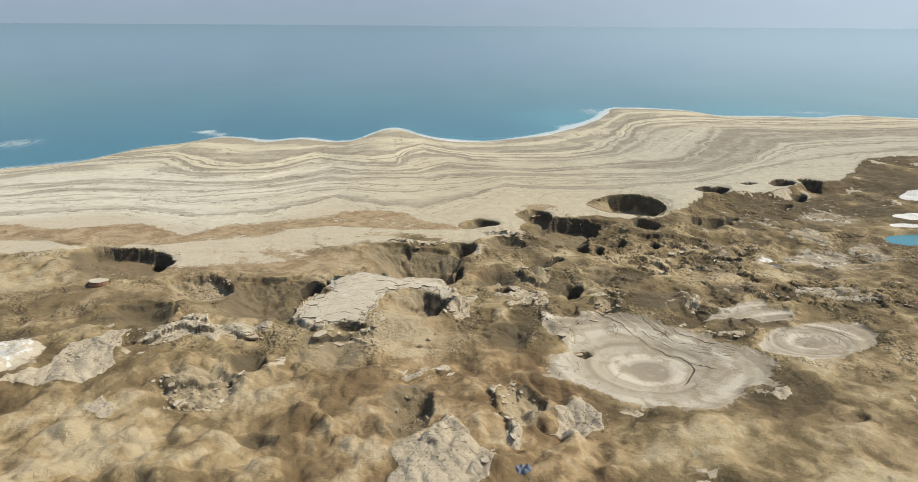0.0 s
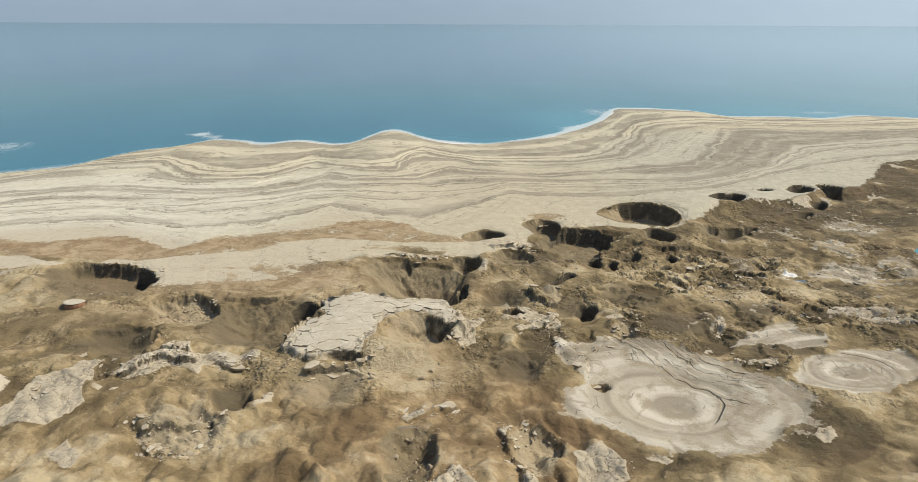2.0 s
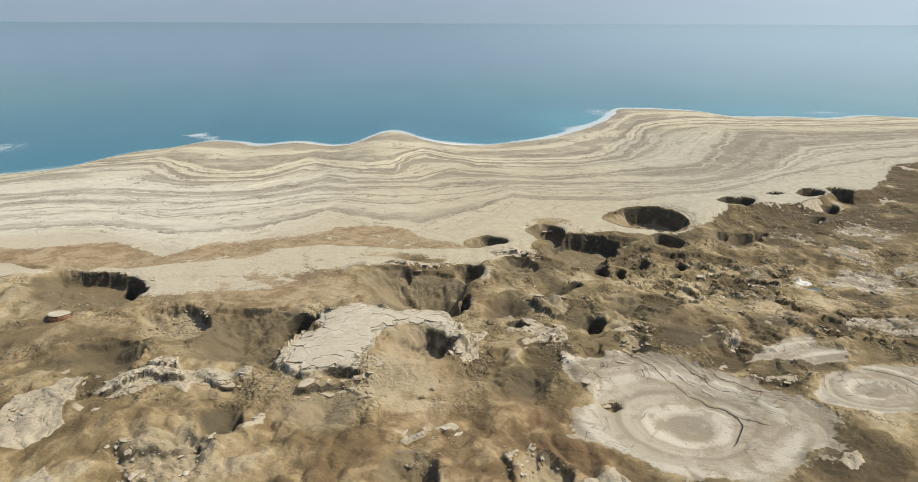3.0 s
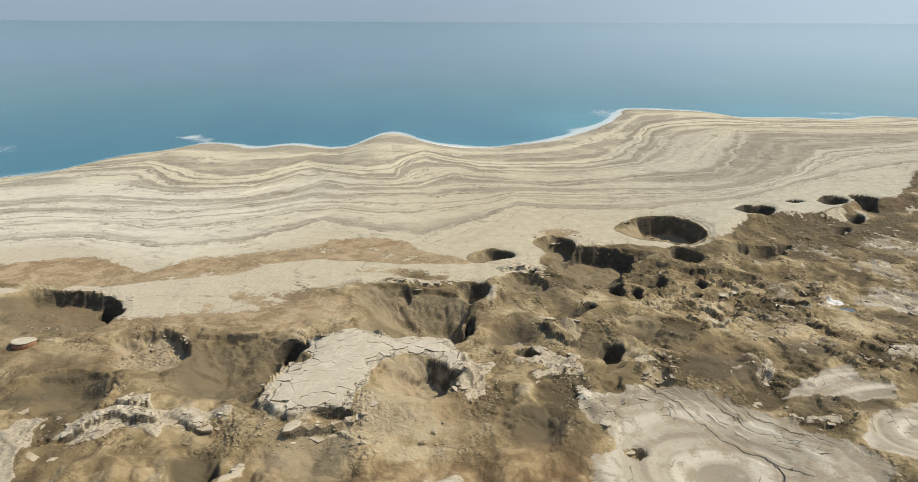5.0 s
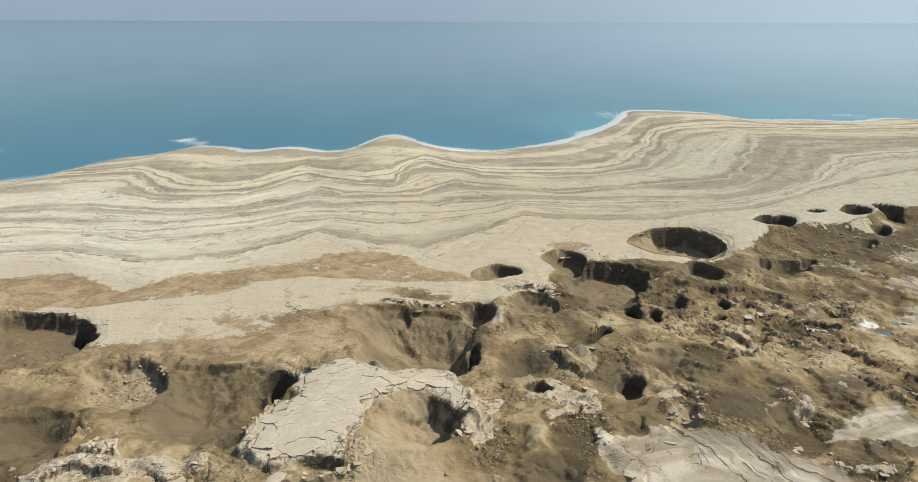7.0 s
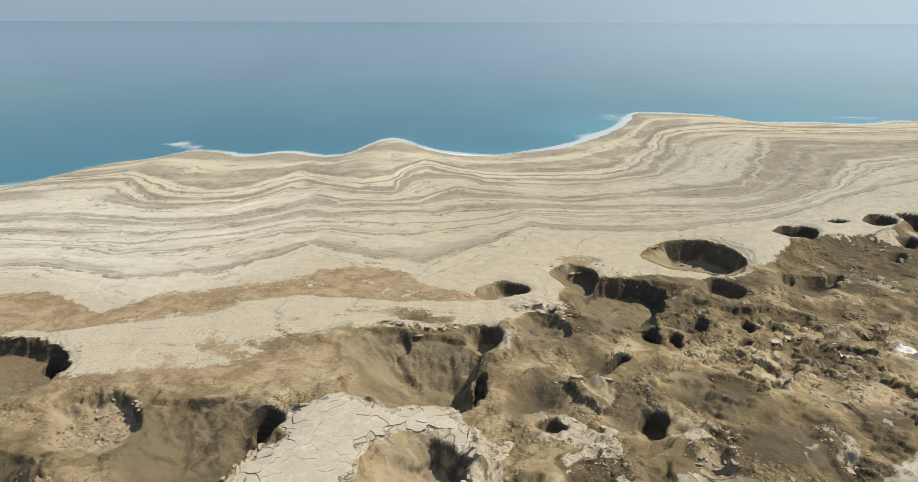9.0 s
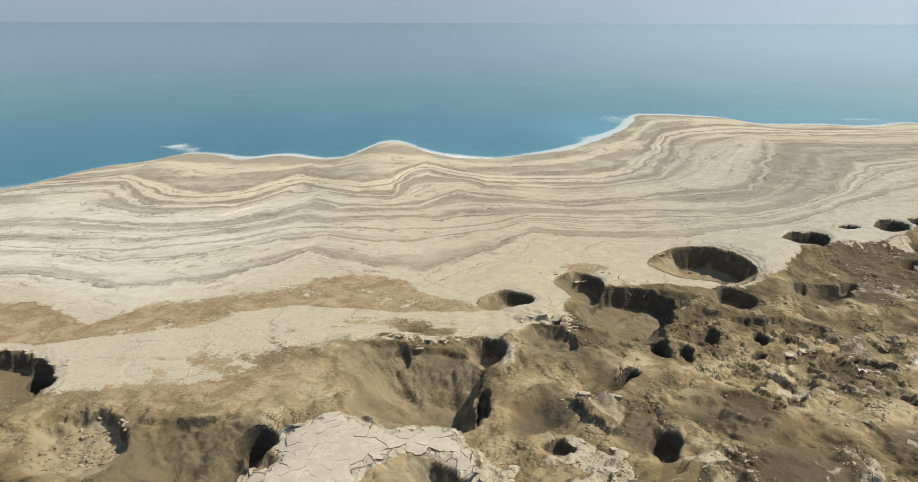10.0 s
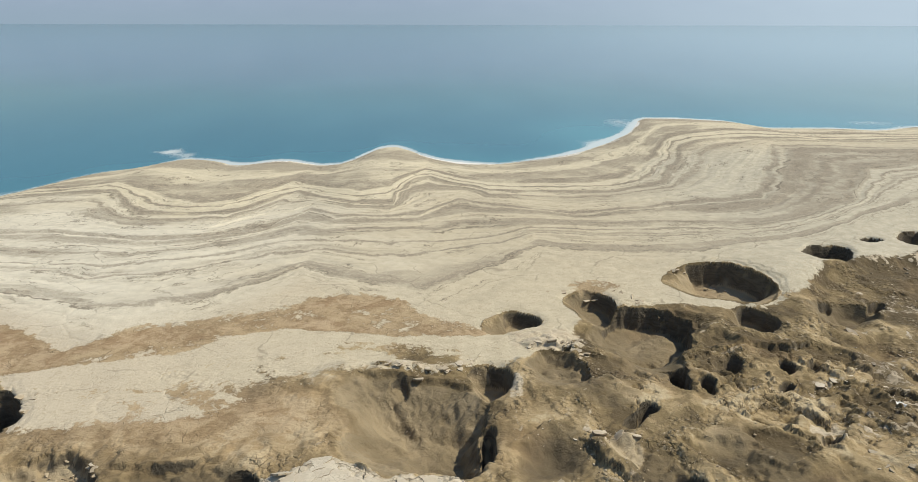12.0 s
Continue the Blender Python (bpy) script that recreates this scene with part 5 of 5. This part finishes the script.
def slabs_along(points, count, size, tilt, label, off=0.8, lift=0.02, kinds=SLABS, name="crust_fragment", category="salt crust", group="loose plates of salt crust"):
    """Broken plates strewn along a line on the plan."""
    for _ in range(count):
        k = dice.randrange(len(points) - 1)
        f = dice.random()
        x = points[k][0] * (1 - f) + points[k + 1][0] * f + dice.gauss(0, off)
        y = points[k][1] * (1 - f) + points[k + 1][1] * f + dice.gauss(0, off)
        s = size * dice.uniform(0.55, 1.5)
        ob = new(name, dice.choice(kinds))
        ob.matrix_world = pose(x, y, ground_at(x, y) + lift * s, dice.gauss(0, tilt), dice.gauss(0, tilt), dice.uniform(0, 360)) @ Matrix.Diagonal((s, s, s * dice.uniform(0.7, 1.3), 1))
        tagged(ob, label, category, group)


def blocks_round(cx, cy, rx, ry, count, size, label, kinds=BLOCKS, name="mud_block", category="mud block"):
    """Lumps fallen about a place."""
    for _ in range(count):
        a, r = dice.uniform(0, math.tau), math.sqrt(dice.random())
        x, y = cx + rx * r * math.cos(a), cy + ry * r * math.sin(a)
        s = size * dice.uniform(0.5, 1.6)
        ob = new(name, dice.choice(kinds))
        ob.matrix_world = pose(x, y, ground_at(x, y) + 0.25 * s, dice.uniform(-25, 25), dice.uniform(-25, 25), dice.uniform(0, 360)) @ Matrix.Diagonal((s, s * dice.uniform(0.7, 1.1), s * dice.uniform(0.5, 0.9), 1))
        tagged(ob, label, category, "fallen lumps of mud")


BRIGHT = [slab_mesh("crust_fragment", outline(1.0, dice.choice((6, 7, 8))), 0.3, CRUST, 0.04, 0.5) for _ in range(10)]


def ledge_plates(size=1.0):
    """Plates of pale crust breaking off along the edges of the pale ledges."""
    for high, back, white, line in LEDGES:
        if white < 0.5:
            continue
        for (x0, y0), (x1, y1) in zip(line, line[1:]):
            far = math.hypot(x1 - x0, y1 - y0)
            for _ in range(int(0.75 * far * white + dice.random())):
                f, d = dice.random(), dice.choice((-0.9, -0.3, 0.1, 0.4, 0.8, 1.3, 2.0))
                x, y = x0 + (x1 - x0) * f - (y1 - y0) / far * d, y0 + (y1 - y0) * f + (x1 - x0) / far * d
                s = size * dice.choice((0.35, 0.5, 0.6, 0.8, 1.1)) * dice.uniform(0.85, 1.15)
                ob = new("crust_fragment", dice.choice(BRIGHT))
                ob.matrix_world = pose(x, y, ground_at(x, y) + (0.10 if d > 0 else 0.04) * s, dice.gauss(2 if d > 0 else 9, 5), dice.gauss(0, 5), dice.uniform(0, 360)) @ Matrix.Diagonal((s, s * dice.uniform(0.6, 1.0), dice.uniform(0.7, 1.2) * (0.35 + 0.55 * s), 1))
                tagged(ob, "pale salt crust fragment on the edge of a broken ledge" if d > 0 else "pale salt crust fragment fallen below a ledge", "salt crust", "loose plates of salt crust")


ledge_plates(0.85)
# the broken edge of the crust table and the ledge below it
slabs_along([(-31, 124), (-24, 121.5), (-16, 121.5), (-12, 122.5)], 6, 1.25, 9, "pale salt crust fragment slumped below the crust table", 0.7)
slabs_along([(-27, 119.8), (-20, 119.2), (-14, 120)], 4, 1.3, 11, "pale salt crust fragment lying on a broken ledge", 0.6)
slabs_along([(1.5, 129), (3.2, 134), (3.0, 140)], 12, 0.9, 14, "pale salt crust fragment broken from the crust table", 0.9)
slabs_along([(-33, 127), (-30, 131), (-28, 137)], 8, 0.8, 14, "pale salt crust fragment on the edge of a mud bowl", 0.5)
# the long pale ledge and its slumped plates
slabs_along([(-62, 119), (-55, 122), (-50, 124), (-43, 121.5), (-35, 121)], 10, 1.1, 12, "pale salt crust fragment along a crumbled ledge", 0.8)
slabs_along([(-70, 113), (-63, 108), (-56, 112)], 10, 1.0, 12, "pale salt crust fragment on dry mud", 1.2)
slabs_along([(-46, 104), (-40, 105.5), (-35, 103), (-38, 99), (-44, 99.5), (-46, 104)], 10, 0.9, 14, "pale salt crust fragment round a collapsed ring", 0.6)
slabs_along([(-6, 88), (0, 90), (6, 86), (8, 82)], 8, 0.6, 10, "pale salt crust fragment in the bare mud", 1.2)
slabs_along([(10, 102), (13, 104.5), (17, 102), (18, 97)], 8, 0.5, 16, "pale crust fragment round a grey crater", 0.5)
slabs_along([(13, 146), (17, 145), (21, 141), (24, 138)], 12, 0.9, 14, "pale salt crust fragment on a mud slope", 1.0)
slabs_along([(13, 186), (18, 187), (22, 184.5), (24, 180)], 10, 1.0, 12, "pale salt crust fragment on a sinkhole rim", 0.7)
slabs_along([(-14, 178), (-8, 176.5), (-2, 177), (3, 180)], 14, 0.9, 10, "pale salt crust fragment on a funnel rim", 0.7)
slabs_along([(18, 158), (22, 159.5), (27, 157)], 8, 0.8, 14, "pale crust fragment beside a curled pit", 0.6)
slabs_along([(45, 131), (52, 128), (58, 124.5), (63, 120)], 8, 0.7, 8, "grey-white crust fragment split from a mud pan", 0.8)
slabs_along([(27, 117), (24, 120), (26, 126), (32, 130)], 8, 0.9, 14, "grey-white crust fragment on a pan's edge", 0.8)

slabs_along([(20, 211), (26, 213), (33, 212), (40, 208), (46, 203)], 12, 0.9, 12, "pale salt crust fragment on a chasm rim", 0.8)
slabs_along([(49, 222), (56, 226), (64, 226), (72, 221)], 8, 0.9, 10, "pale salt crust fragment on a beach sinkhole's rim", 0.7)
slabs_along([(-90, 174), (-80, 174), (-72, 170), (-69, 163)], 8, 0.9, 12, "pale salt crust fragment on a hollow's cliff edge", 0.6)
slabs_along([(-60, 153), (-55, 154), (-51, 150)], 8, 0.8, 14, "pale salt crust fragment in a crater rim", 0.6)
blocks_round(-2, 119, 5, 4, 4, 0.4, "dry tan mud block on a slope")
blocks_round(-15, 115, 5, 4, 5, 0.4, "dry tan mud block fallen below a ledge")
blocks_round(6, 129, 4, 6, 4, 0.4, "dry tan mud block beside broken crust")
blocks_round(20, 136, 6, 6, 5, 0.4, "dry tan mud block on a crumbled slope")
blocks_round(-4, 97, 3, 6, 8, 0.4, "dry brown mud block in an eroded gully")
blocks_round(-56, 146, 6, 6, 13, 0.4, "pale dry mud block in a rubble crater")
blocks_round(58, 178, 14, 8, 3, 0.4, "dry tan mud block on a brown slope")


def marl(points, count, size, off, label):
    slabs_along(points, count, size, 11, label, off, 0.02, MARL, "marl_fragment", "marl", "tilted plates of grey marl")


marl([(34, 136), (38, 135)], 12, 0.72, 1.0, "tilted grey marl plate in a broken knoll")
marl([(58, 152), (66, 150), (74, 146), (80, 140)], 24, 0.80, 2.0, "tilted grey marl plate on a mud slope")
marl([(74, 192), (86, 186), (98, 180), (106, 174)], 30, 0.88, 3.5, "tilted grey marl plate on broken ground")
marl([(84, 146), (92, 144), (100, 142), (106, 138)], 30, 0.88, 2.0, "tilted grey marl plate beside dry pans")
marl([(112, 226), (122, 222), (132, 216), (138, 210)], 26, 1.04, 3.0, "tilted grey marl plate on an eroded slope")
marl([(90, 168), (100, 164), (110, 160)], 20, 0.80, 3.0, "tilted grey marl plate among salt patches")


# ---- pools ----
def pool_material(name, colour):
    m = Nodes(name)
    m.bsdf.inputs["Specular IOR Level"].default_value = 0.5
    n = m.noise(0.25, 4)
    return m.done(m.mix(n, colour, tuple(0.8 * c for c in colour)), 0.12, m.bump(m.noise(1.5, 3), 0.1, 0.03))


def pool(cx, cy, rx, ry, level, material, label):
    bm = bmesh.new()
    ring = [bm.verts.new((cx + rx * math.cos(a) * (1 + 0.12 * math.sin(3 * a)), cy + ry * math.sin(a) * (1 + 0.1 * math.cos(2 * a)), level)) for a in np.linspace(0, math.tau, 48, endpoint=False)]
    bm.faces.new(ring)
    mesh = bpy.data.meshes.new("brine_pool")
    bm.to_mesh(mesh)
    bm.free()
    mesh.materials.append(material)
    tagged(new("brine_pool", mesh), label, "pool")


pool(146, 188, 15.5, 7.2, -2.6, pool_material("turquoise_brine", (0.085, 0.27, 0.30)), "still turquoise brine pool among salt banks")


pool(91.5, 171.5, 2.2, 1.4, ground_at(91.5, 171.5) + 0.35, pool_material("grey_brine", (0.16, 0.19, 0.18)), "small grey brine pond beside white salt")


# ---- odd things lying about ----
def stick(points, thick):
    """A worn stick along a few points: a tapering six-sided tube."""
    bm = bmesh.new()
    rings = []
    for k, p in enumerate(points):
        r = thick * (1 - 0.6 * k / (len(points) - 1))
        rings.append([bm.verts.new((p[0] + r * math.cos(a), p[1] + 0.4 * r * math.sin(a), p[2] + r * math.sin(a))) for a in np.linspace(0, math.tau, 6, endpoint=False)])
    for low, high in zip(rings, rings[1:]):
        for k in range(6):
            bm.faces.new((low[k], low[(k + 1) % 6], high[(k + 1) % 6], high[k]))
    bm.faces.new(rings[0]), bm.faces.new(list(reversed(rings[-1])))
    mesh = bpy.data.meshes.new("stick")
    bm.to_mesh(mesh)
    bm.free()
    return mesh


WOOD = plain("weathered_wood", (0.10, 0.08, 0.055), (0.19, 0.155, 0.11), 2.0)
PALE_WOOD = plain("bleached_wood", (0.42, 0.36, 0.27), (0.55, 0.49, 0.39), 2.0)


def dead_branch(x, y, size, turn, label):
    z = ground_at(x, y)
    root = tagged(new("dead_branch"), label, "branch")
    root.matrix_world = pose(x, y, z, 0, 0, turn) @ Matrix.Diagonal((size, size, size, 1))
    for name, pts, thick in (("limb", [(0, -1.9, 0.08), (0.1, -0.8, 0.3), (0.05, 0.3, 0.45), (-0.2, 1.5, 0.5), (-0.3, 2.3, 0.75)], 0.11), ("twig", [(0.08, -0.6, 0.32), (0.7, 0.2, 0.6), (1.2, 1.1, 0.7)], 0.07), ("twig", [(-0.1, 1.0, 0.48), (-0.7, 1.5, 0.8), (-0.9, 2.1, 0.8)], 0.05)):
        mesh = stick(pts, thick)
        mesh.materials.append(WOOD)
        ob = new(name, mesh)
        ob.parent = root


dead_branch(13.9, 103.6, 1.0, 12, "bare dark dead branch lying on grey crust")
dead_branch(15.1, 104.2, 0.6, -30, "bare dark dead branch lying on grey crust")

beam_mesh = stick([(-1.7, 0, 0), (0, 0.03, 0.05), (1.75, 0, 0.0)], 0.16)
beam_mesh.materials.append(PALE_WOOD)
beam = tagged(new("wooden_beam", beam_mesh), "bleached wooden beam lying across a mud gully", "beam")
beam.matrix_world = pose(-5.3, 103.8, max(ground_at(-6.9, 103.7), ground_at(-3.7, 103.9)) + 0.12, 0, 2, 6)

SHEET = plain("blue_grey_plastic", (0.17, 0.20, 0.24), (0.34, 0.38, 0.42), 3.0)
RUST = plain("rust_red_marl", (0.25, 0.125, 0.07), (0.37, 0.21, 0.12), 0.8)


def crumpled(name, cx, cy, rx, ry, high, material, label, category, fold=0.5):
    """A crumpled sheet or mound with its rim on the ground."""
    bm = bmesh.new()
    bmesh.ops.create_grid(bm, x_segments=18, y_segments=12, size=1.0)
    for v in bm.verts:
        r = min(1.0, math.hypot(v.co.x, v.co.y) / 1.15)
        x, y = cx + rx * v.co.x, cy + ry * v.co.y
        lump = noise.noise(Vector((x * 1.9, y * 1.9, 3.0)))
        v.co = Vector((x, y, ground_at(x, y) - 0.03 + high * max(0.0, 1 - r * r) * (1 + fold * 2 * lump)))
    mesh = bpy.data.meshes.new(name)
    bm.to_mesh(mesh)
    bm.free()
    mesh.materials.append(material)
    return tagged(new(name, mesh), label, category)


crumpled("plastic_sheet", 12.4, 80.0, 1.1, 0.8, 0.55, SHEET, "crumpled blue-grey plastic sheet on tan mud", "plastic sheet", 0.8)
dead_branch(12.8, 80.4, 0.45, 70, "bare twigs beside a plastic sheet")

# a tipped slab in the wide hollow, pale above and rust red on its broken side
slab = tagged(new("tipped_rock"), "tipped pale rock with a rust-red broken side", "rock")
slab.matrix_world = pose(-80.8, 147.2, ground_at(-80.8, 146.6) + 0.75, -5, 3, 12)
top_mesh = slab_mesh("top", [(2.2 * math.cos(a) * (1 + 0.08 * math.sin(3 * a)), 1.9 * math.sin(a)) for a in np.linspace(0, math.tau, 14, endpoint=False)], 0.25, CRUST, 0.04)
low_mesh = slab_mesh("broken_side", [(2.15 * math.cos(a), 1.85 * math.sin(a)) for a in np.linspace(0, math.tau, 14, endpoint=False)], 1.5, RUST, 0.08, 0.6)
for name, mesh, up in (("top", top_mesh, 0.28), ("broken_side", low_mesh, 0.0)):
    ob = new(name, mesh)
    ob.parent, ob.location = slab, (0, 0, up)


# ---- fine rubble ----
def rubble(name, fields, label, material=None):
    """Small stones, too many to count, in one mesh: rows of middle, half widths, count and size."""
    rng = np.random.RandomState(5)
    px, py, ps = [], [], []
    for cx, cy, rx, ry, count, size in fields:
        a, r = rng.uniform(0, math.tau, count), np.sqrt(rng.rand(count))
        px.append(cx + rx * r * np.cos(a)), py.append(cy + ry * r * np.sin(a)), ps.append(size * rng.uniform(0.4, 1.6, count) ** 1.5)
    px, py, ps = np.concatenate(px), np.concatenate(py), np.concatenate(ps)
    n = len(px)
    pz = np.array([ground_at(a, b) for a, b in zip(px, py)])
    cube = np.array([(-1, -1, -1), (1, -1, -1), (1, 1, -1), (-1, 1, -1), (-1, -1, 1), (1, -1, 1), (1, 1, 1), (-1, 1, 1)], float) * 0.5
    shape = cube[None] * rng.uniform(0.6, 1.3, (n, 1, 3)) + rng.uniform(-0.16, 0.16, (n, 8, 3))
    turn = rng.uniform(0, math.tau, n)
    c, s = np.cos(turn)[:, None], np.sin(turn)[:, None]
    bx, by = shape[..., 0] * c - shape[..., 1] * s, shape[..., 0] * s + shape[..., 1] * c
    verts = np.stack([bx, by, 0.7 * shape[..., 2]], -1) * ps[:, None, None] + np.stack([px, py, pz + 0.15 * ps], -1)[:, None]
    quads = np.array([(0, 3, 2, 1), (4, 5, 6, 7), (0, 1, 5, 4), (1, 2, 6, 5), (2, 3, 7, 6), (3, 0, 4, 7)])
    mesh = mesh_from(name, verts.reshape(-1, 3), (quads[None] + 8 * np.arange(n)[:, None, None]).reshape(-1, 4))
    mesh.polygons.foreach_set("use_smooth", np.zeros(len(mesh.polygons), bool))
    mesh.materials.append(material or CLOD)
    tagged(new(name, mesh), label, "rubble", kind="stuff")


rubble("rubble", (
    (-57, 146, 7, 7, 420, 0.2), (-20, 118, 12, 5, 200, 0.13), (4, 130, 6, 9, 133, 0.10), (20, 138, 9, 8, 133, 0.10), (-4, 97, 5, 9, 166, 0.14),
    (80, 170, 40, 30, 166, 0.16), (-50, 120, 20, 6, 233, 0.13), (-40, 102, 8, 6, 133, 0.13), (14, 98, 5, 7, 100, 0.13), (0, 84, 9, 7, 133, 0.13),
    (30, 150, 12, 10, 80, 0.14), (-84, 160, 12, 8, 100, 0.20), (-10, 168, 8, 5, 40, 0.12), (120, 215, 25, 18, 80, 0.20)),
    "scattered small stones and clods of dry mud")

# pale crumbs below and along the ledges
CRUMBS = []
for high, back, white, line in LEDGES:
    for (x0, y0), (x1, y1) in zip(line, line[1:]):
        if white > 0.25:
            far = math.hypot(x1 - x0, y1 - y0)
            CRUMBS.append(((x0 + x1) / 2, (y0 + y1) / 2, 0.5 * abs(x1 - x0) + 1.3, 0.5 * abs(y1 - y0) + 1.3, int(7 * far * white), 0.12))
CRUMBS += [(5, 134, 5, 8, 160, 0.13), (19, 139, 6, 5, 120, 0.13), (-22, 120, 9, 3, 120, 0.13), (-50, 121, 8, 5, 120, 0.13), (-40, 101, 8, 5, 100, 0.13), (24, 126, 3, 8, 80, 0.13), (37, 137, 5, 3, 60, 0.13), (57, 139, 3, 7, 80, 0.14), (19, 186, 8, 3, 60, 0.14), (2, 86, 7, 6, 100, 0.13), (24, 94, 4, 4, 60, 0.12)]
rubble("crust_rubble", CRUMBS, "pale crumbs of broken salt crust on mud", SHARD)


# ---- the cracked plates of the crust table ----
def cell_polygon(p, others, reach):
    """The cell of a point among its neighbours, cut from a square."""
    poly = [(p[0] + reach * a, p[1] + reach * b) for a, b in ((-1, -1), (1, -1), (1, 1), (-1, 1))]
    for o in others:
        mx, my, nx, ny = (p[0] + o[0]) / 2, (p[1] + o[1]) / 2, o[0] - p[0], o[1] - p[1]
        side = [(x - mx) * nx + (y - my) * ny for x, y in poly]
        cut = []
        for k, (x, y) in enumerate(poly):
            x2, y2, s1, s2 = *poly[(k + 1) % len(poly)], side[k], side[(k + 1) % len(poly)]
            if s1 <= 0:
                cut.append((x, y))
            if (s1 < 0) != (s2 < 0):
                f = s1 / (s1 - s2)
                cut.append((x + (x2 - x) * f, y + (y2 - y) * f))
        poly = cut
        if len(poly) < 3:
            return []
    return poly


def crust_plates(x0, x1, y0, y1, gap, wanted, parent, most):
    seeds, j = [], 0
    y = y0
    while y < y1:
        x = x0 + (j % 2) * gap / 2
        while x < x1:
            seeds.append((x + dice.uniform(-0.42, 0.42) * gap, y + dice.uniform(-0.42, 0.42) * gap))
            x += gap * dice.uniform(0.75, 1.5)
        y += gap * 0.9
        j += 1
    made = 0
    for p in seeds:
        if made >= most or not wanted(*p):
            continue
        near = [o for o in seeds if o is not p and abs(o[0] - p[0]) < 3.5 * gap and abs(o[1] - p[1]) < 3.5 * gap]
        poly = cell_polygon(p, near, 1.6 * gap)
        if len(poly) < 4 or not all(wanted(*q) for q in poly):
            continue
        rim = []
        for k, (x, y) in enumerate(poly):
            x2, y2 = poly[(k + 1) % len(poly)]
            bits = max(1, int(math.hypot(x2 - x, y2 - y) / 0.22))
            for b in range(bits):
                qx, qy = x + (x2 - x) * b / bits, y + (y2 - y) * b / bits
                rim.append(tuple(q + 0.75 * noise.noise((qx * 0.55, qy * 0.55, w)) + 0.28 * noise.noise((qx * 1.7, qy * 1.7, w + 3)) + 0.1 * noise.noise((qx * 4.5, qy * 4.5, w + 7)) for q, w in ((qx, 0.5), (qy, 9.5))))
        cx, cy = sum(q[0] for q in rim) / len(rim), sum(q[1] for q in rim) / len(rim)
        size = math.hypot(rim[0][0] - cx, rim[0][1] - cy) + 0.4
        near_rim = not all(wanted(cx + dx, cy + dy) for dx, dy in ((1.8, 0), (-1.8, 0), (0, 1.6), (0, -1.6)))
        shrink = 1 - dice.choice((-0.03, -0.02, 0.0, 0.03) if near_rim else (-0.05, -0.05, -0.04, -0.03, -0.02, 0.0)) / size
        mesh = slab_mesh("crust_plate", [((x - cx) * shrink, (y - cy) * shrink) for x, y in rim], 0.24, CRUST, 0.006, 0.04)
        plate = new("crust_plate", mesh)
        e = 1.4
        sx_, sy_ = (ground_at(cx + e, cy) - ground_at(cx - e, cy)) / (2 * e), (ground_at(cx, cy + e) - ground_at(cx, cy - e)) / (2 * e)
        plate.matrix_world = pose(cx, cy, ground_at(cx, cy) + 0.14 + (dice.uniform(-0.04, 0.03) if near_rim else dice.uniform(-0.012, 0.012)), math.degrees(math.atan(sy_)) + dice.gauss(0, 1.2 if near_rim else 0.12), -math.degrees(math.atan(sx_)) + dice.gauss(0, 1.2 if near_rim else 0.12))
        plate.parent = parent
        made += 1


def on_table(x, y):
    i, j = np.searchsorted(xs, x), np.searchsorted(ys, y)
    return owner_grid[j, i] == -1 and owner_grid[j - 1, i - 1] == -1


owner_grid = owner.reshape(len(ys), len(xs))
crust_plates(-34, 5, 120, 152, 2.0, on_table, table_ob, 300)
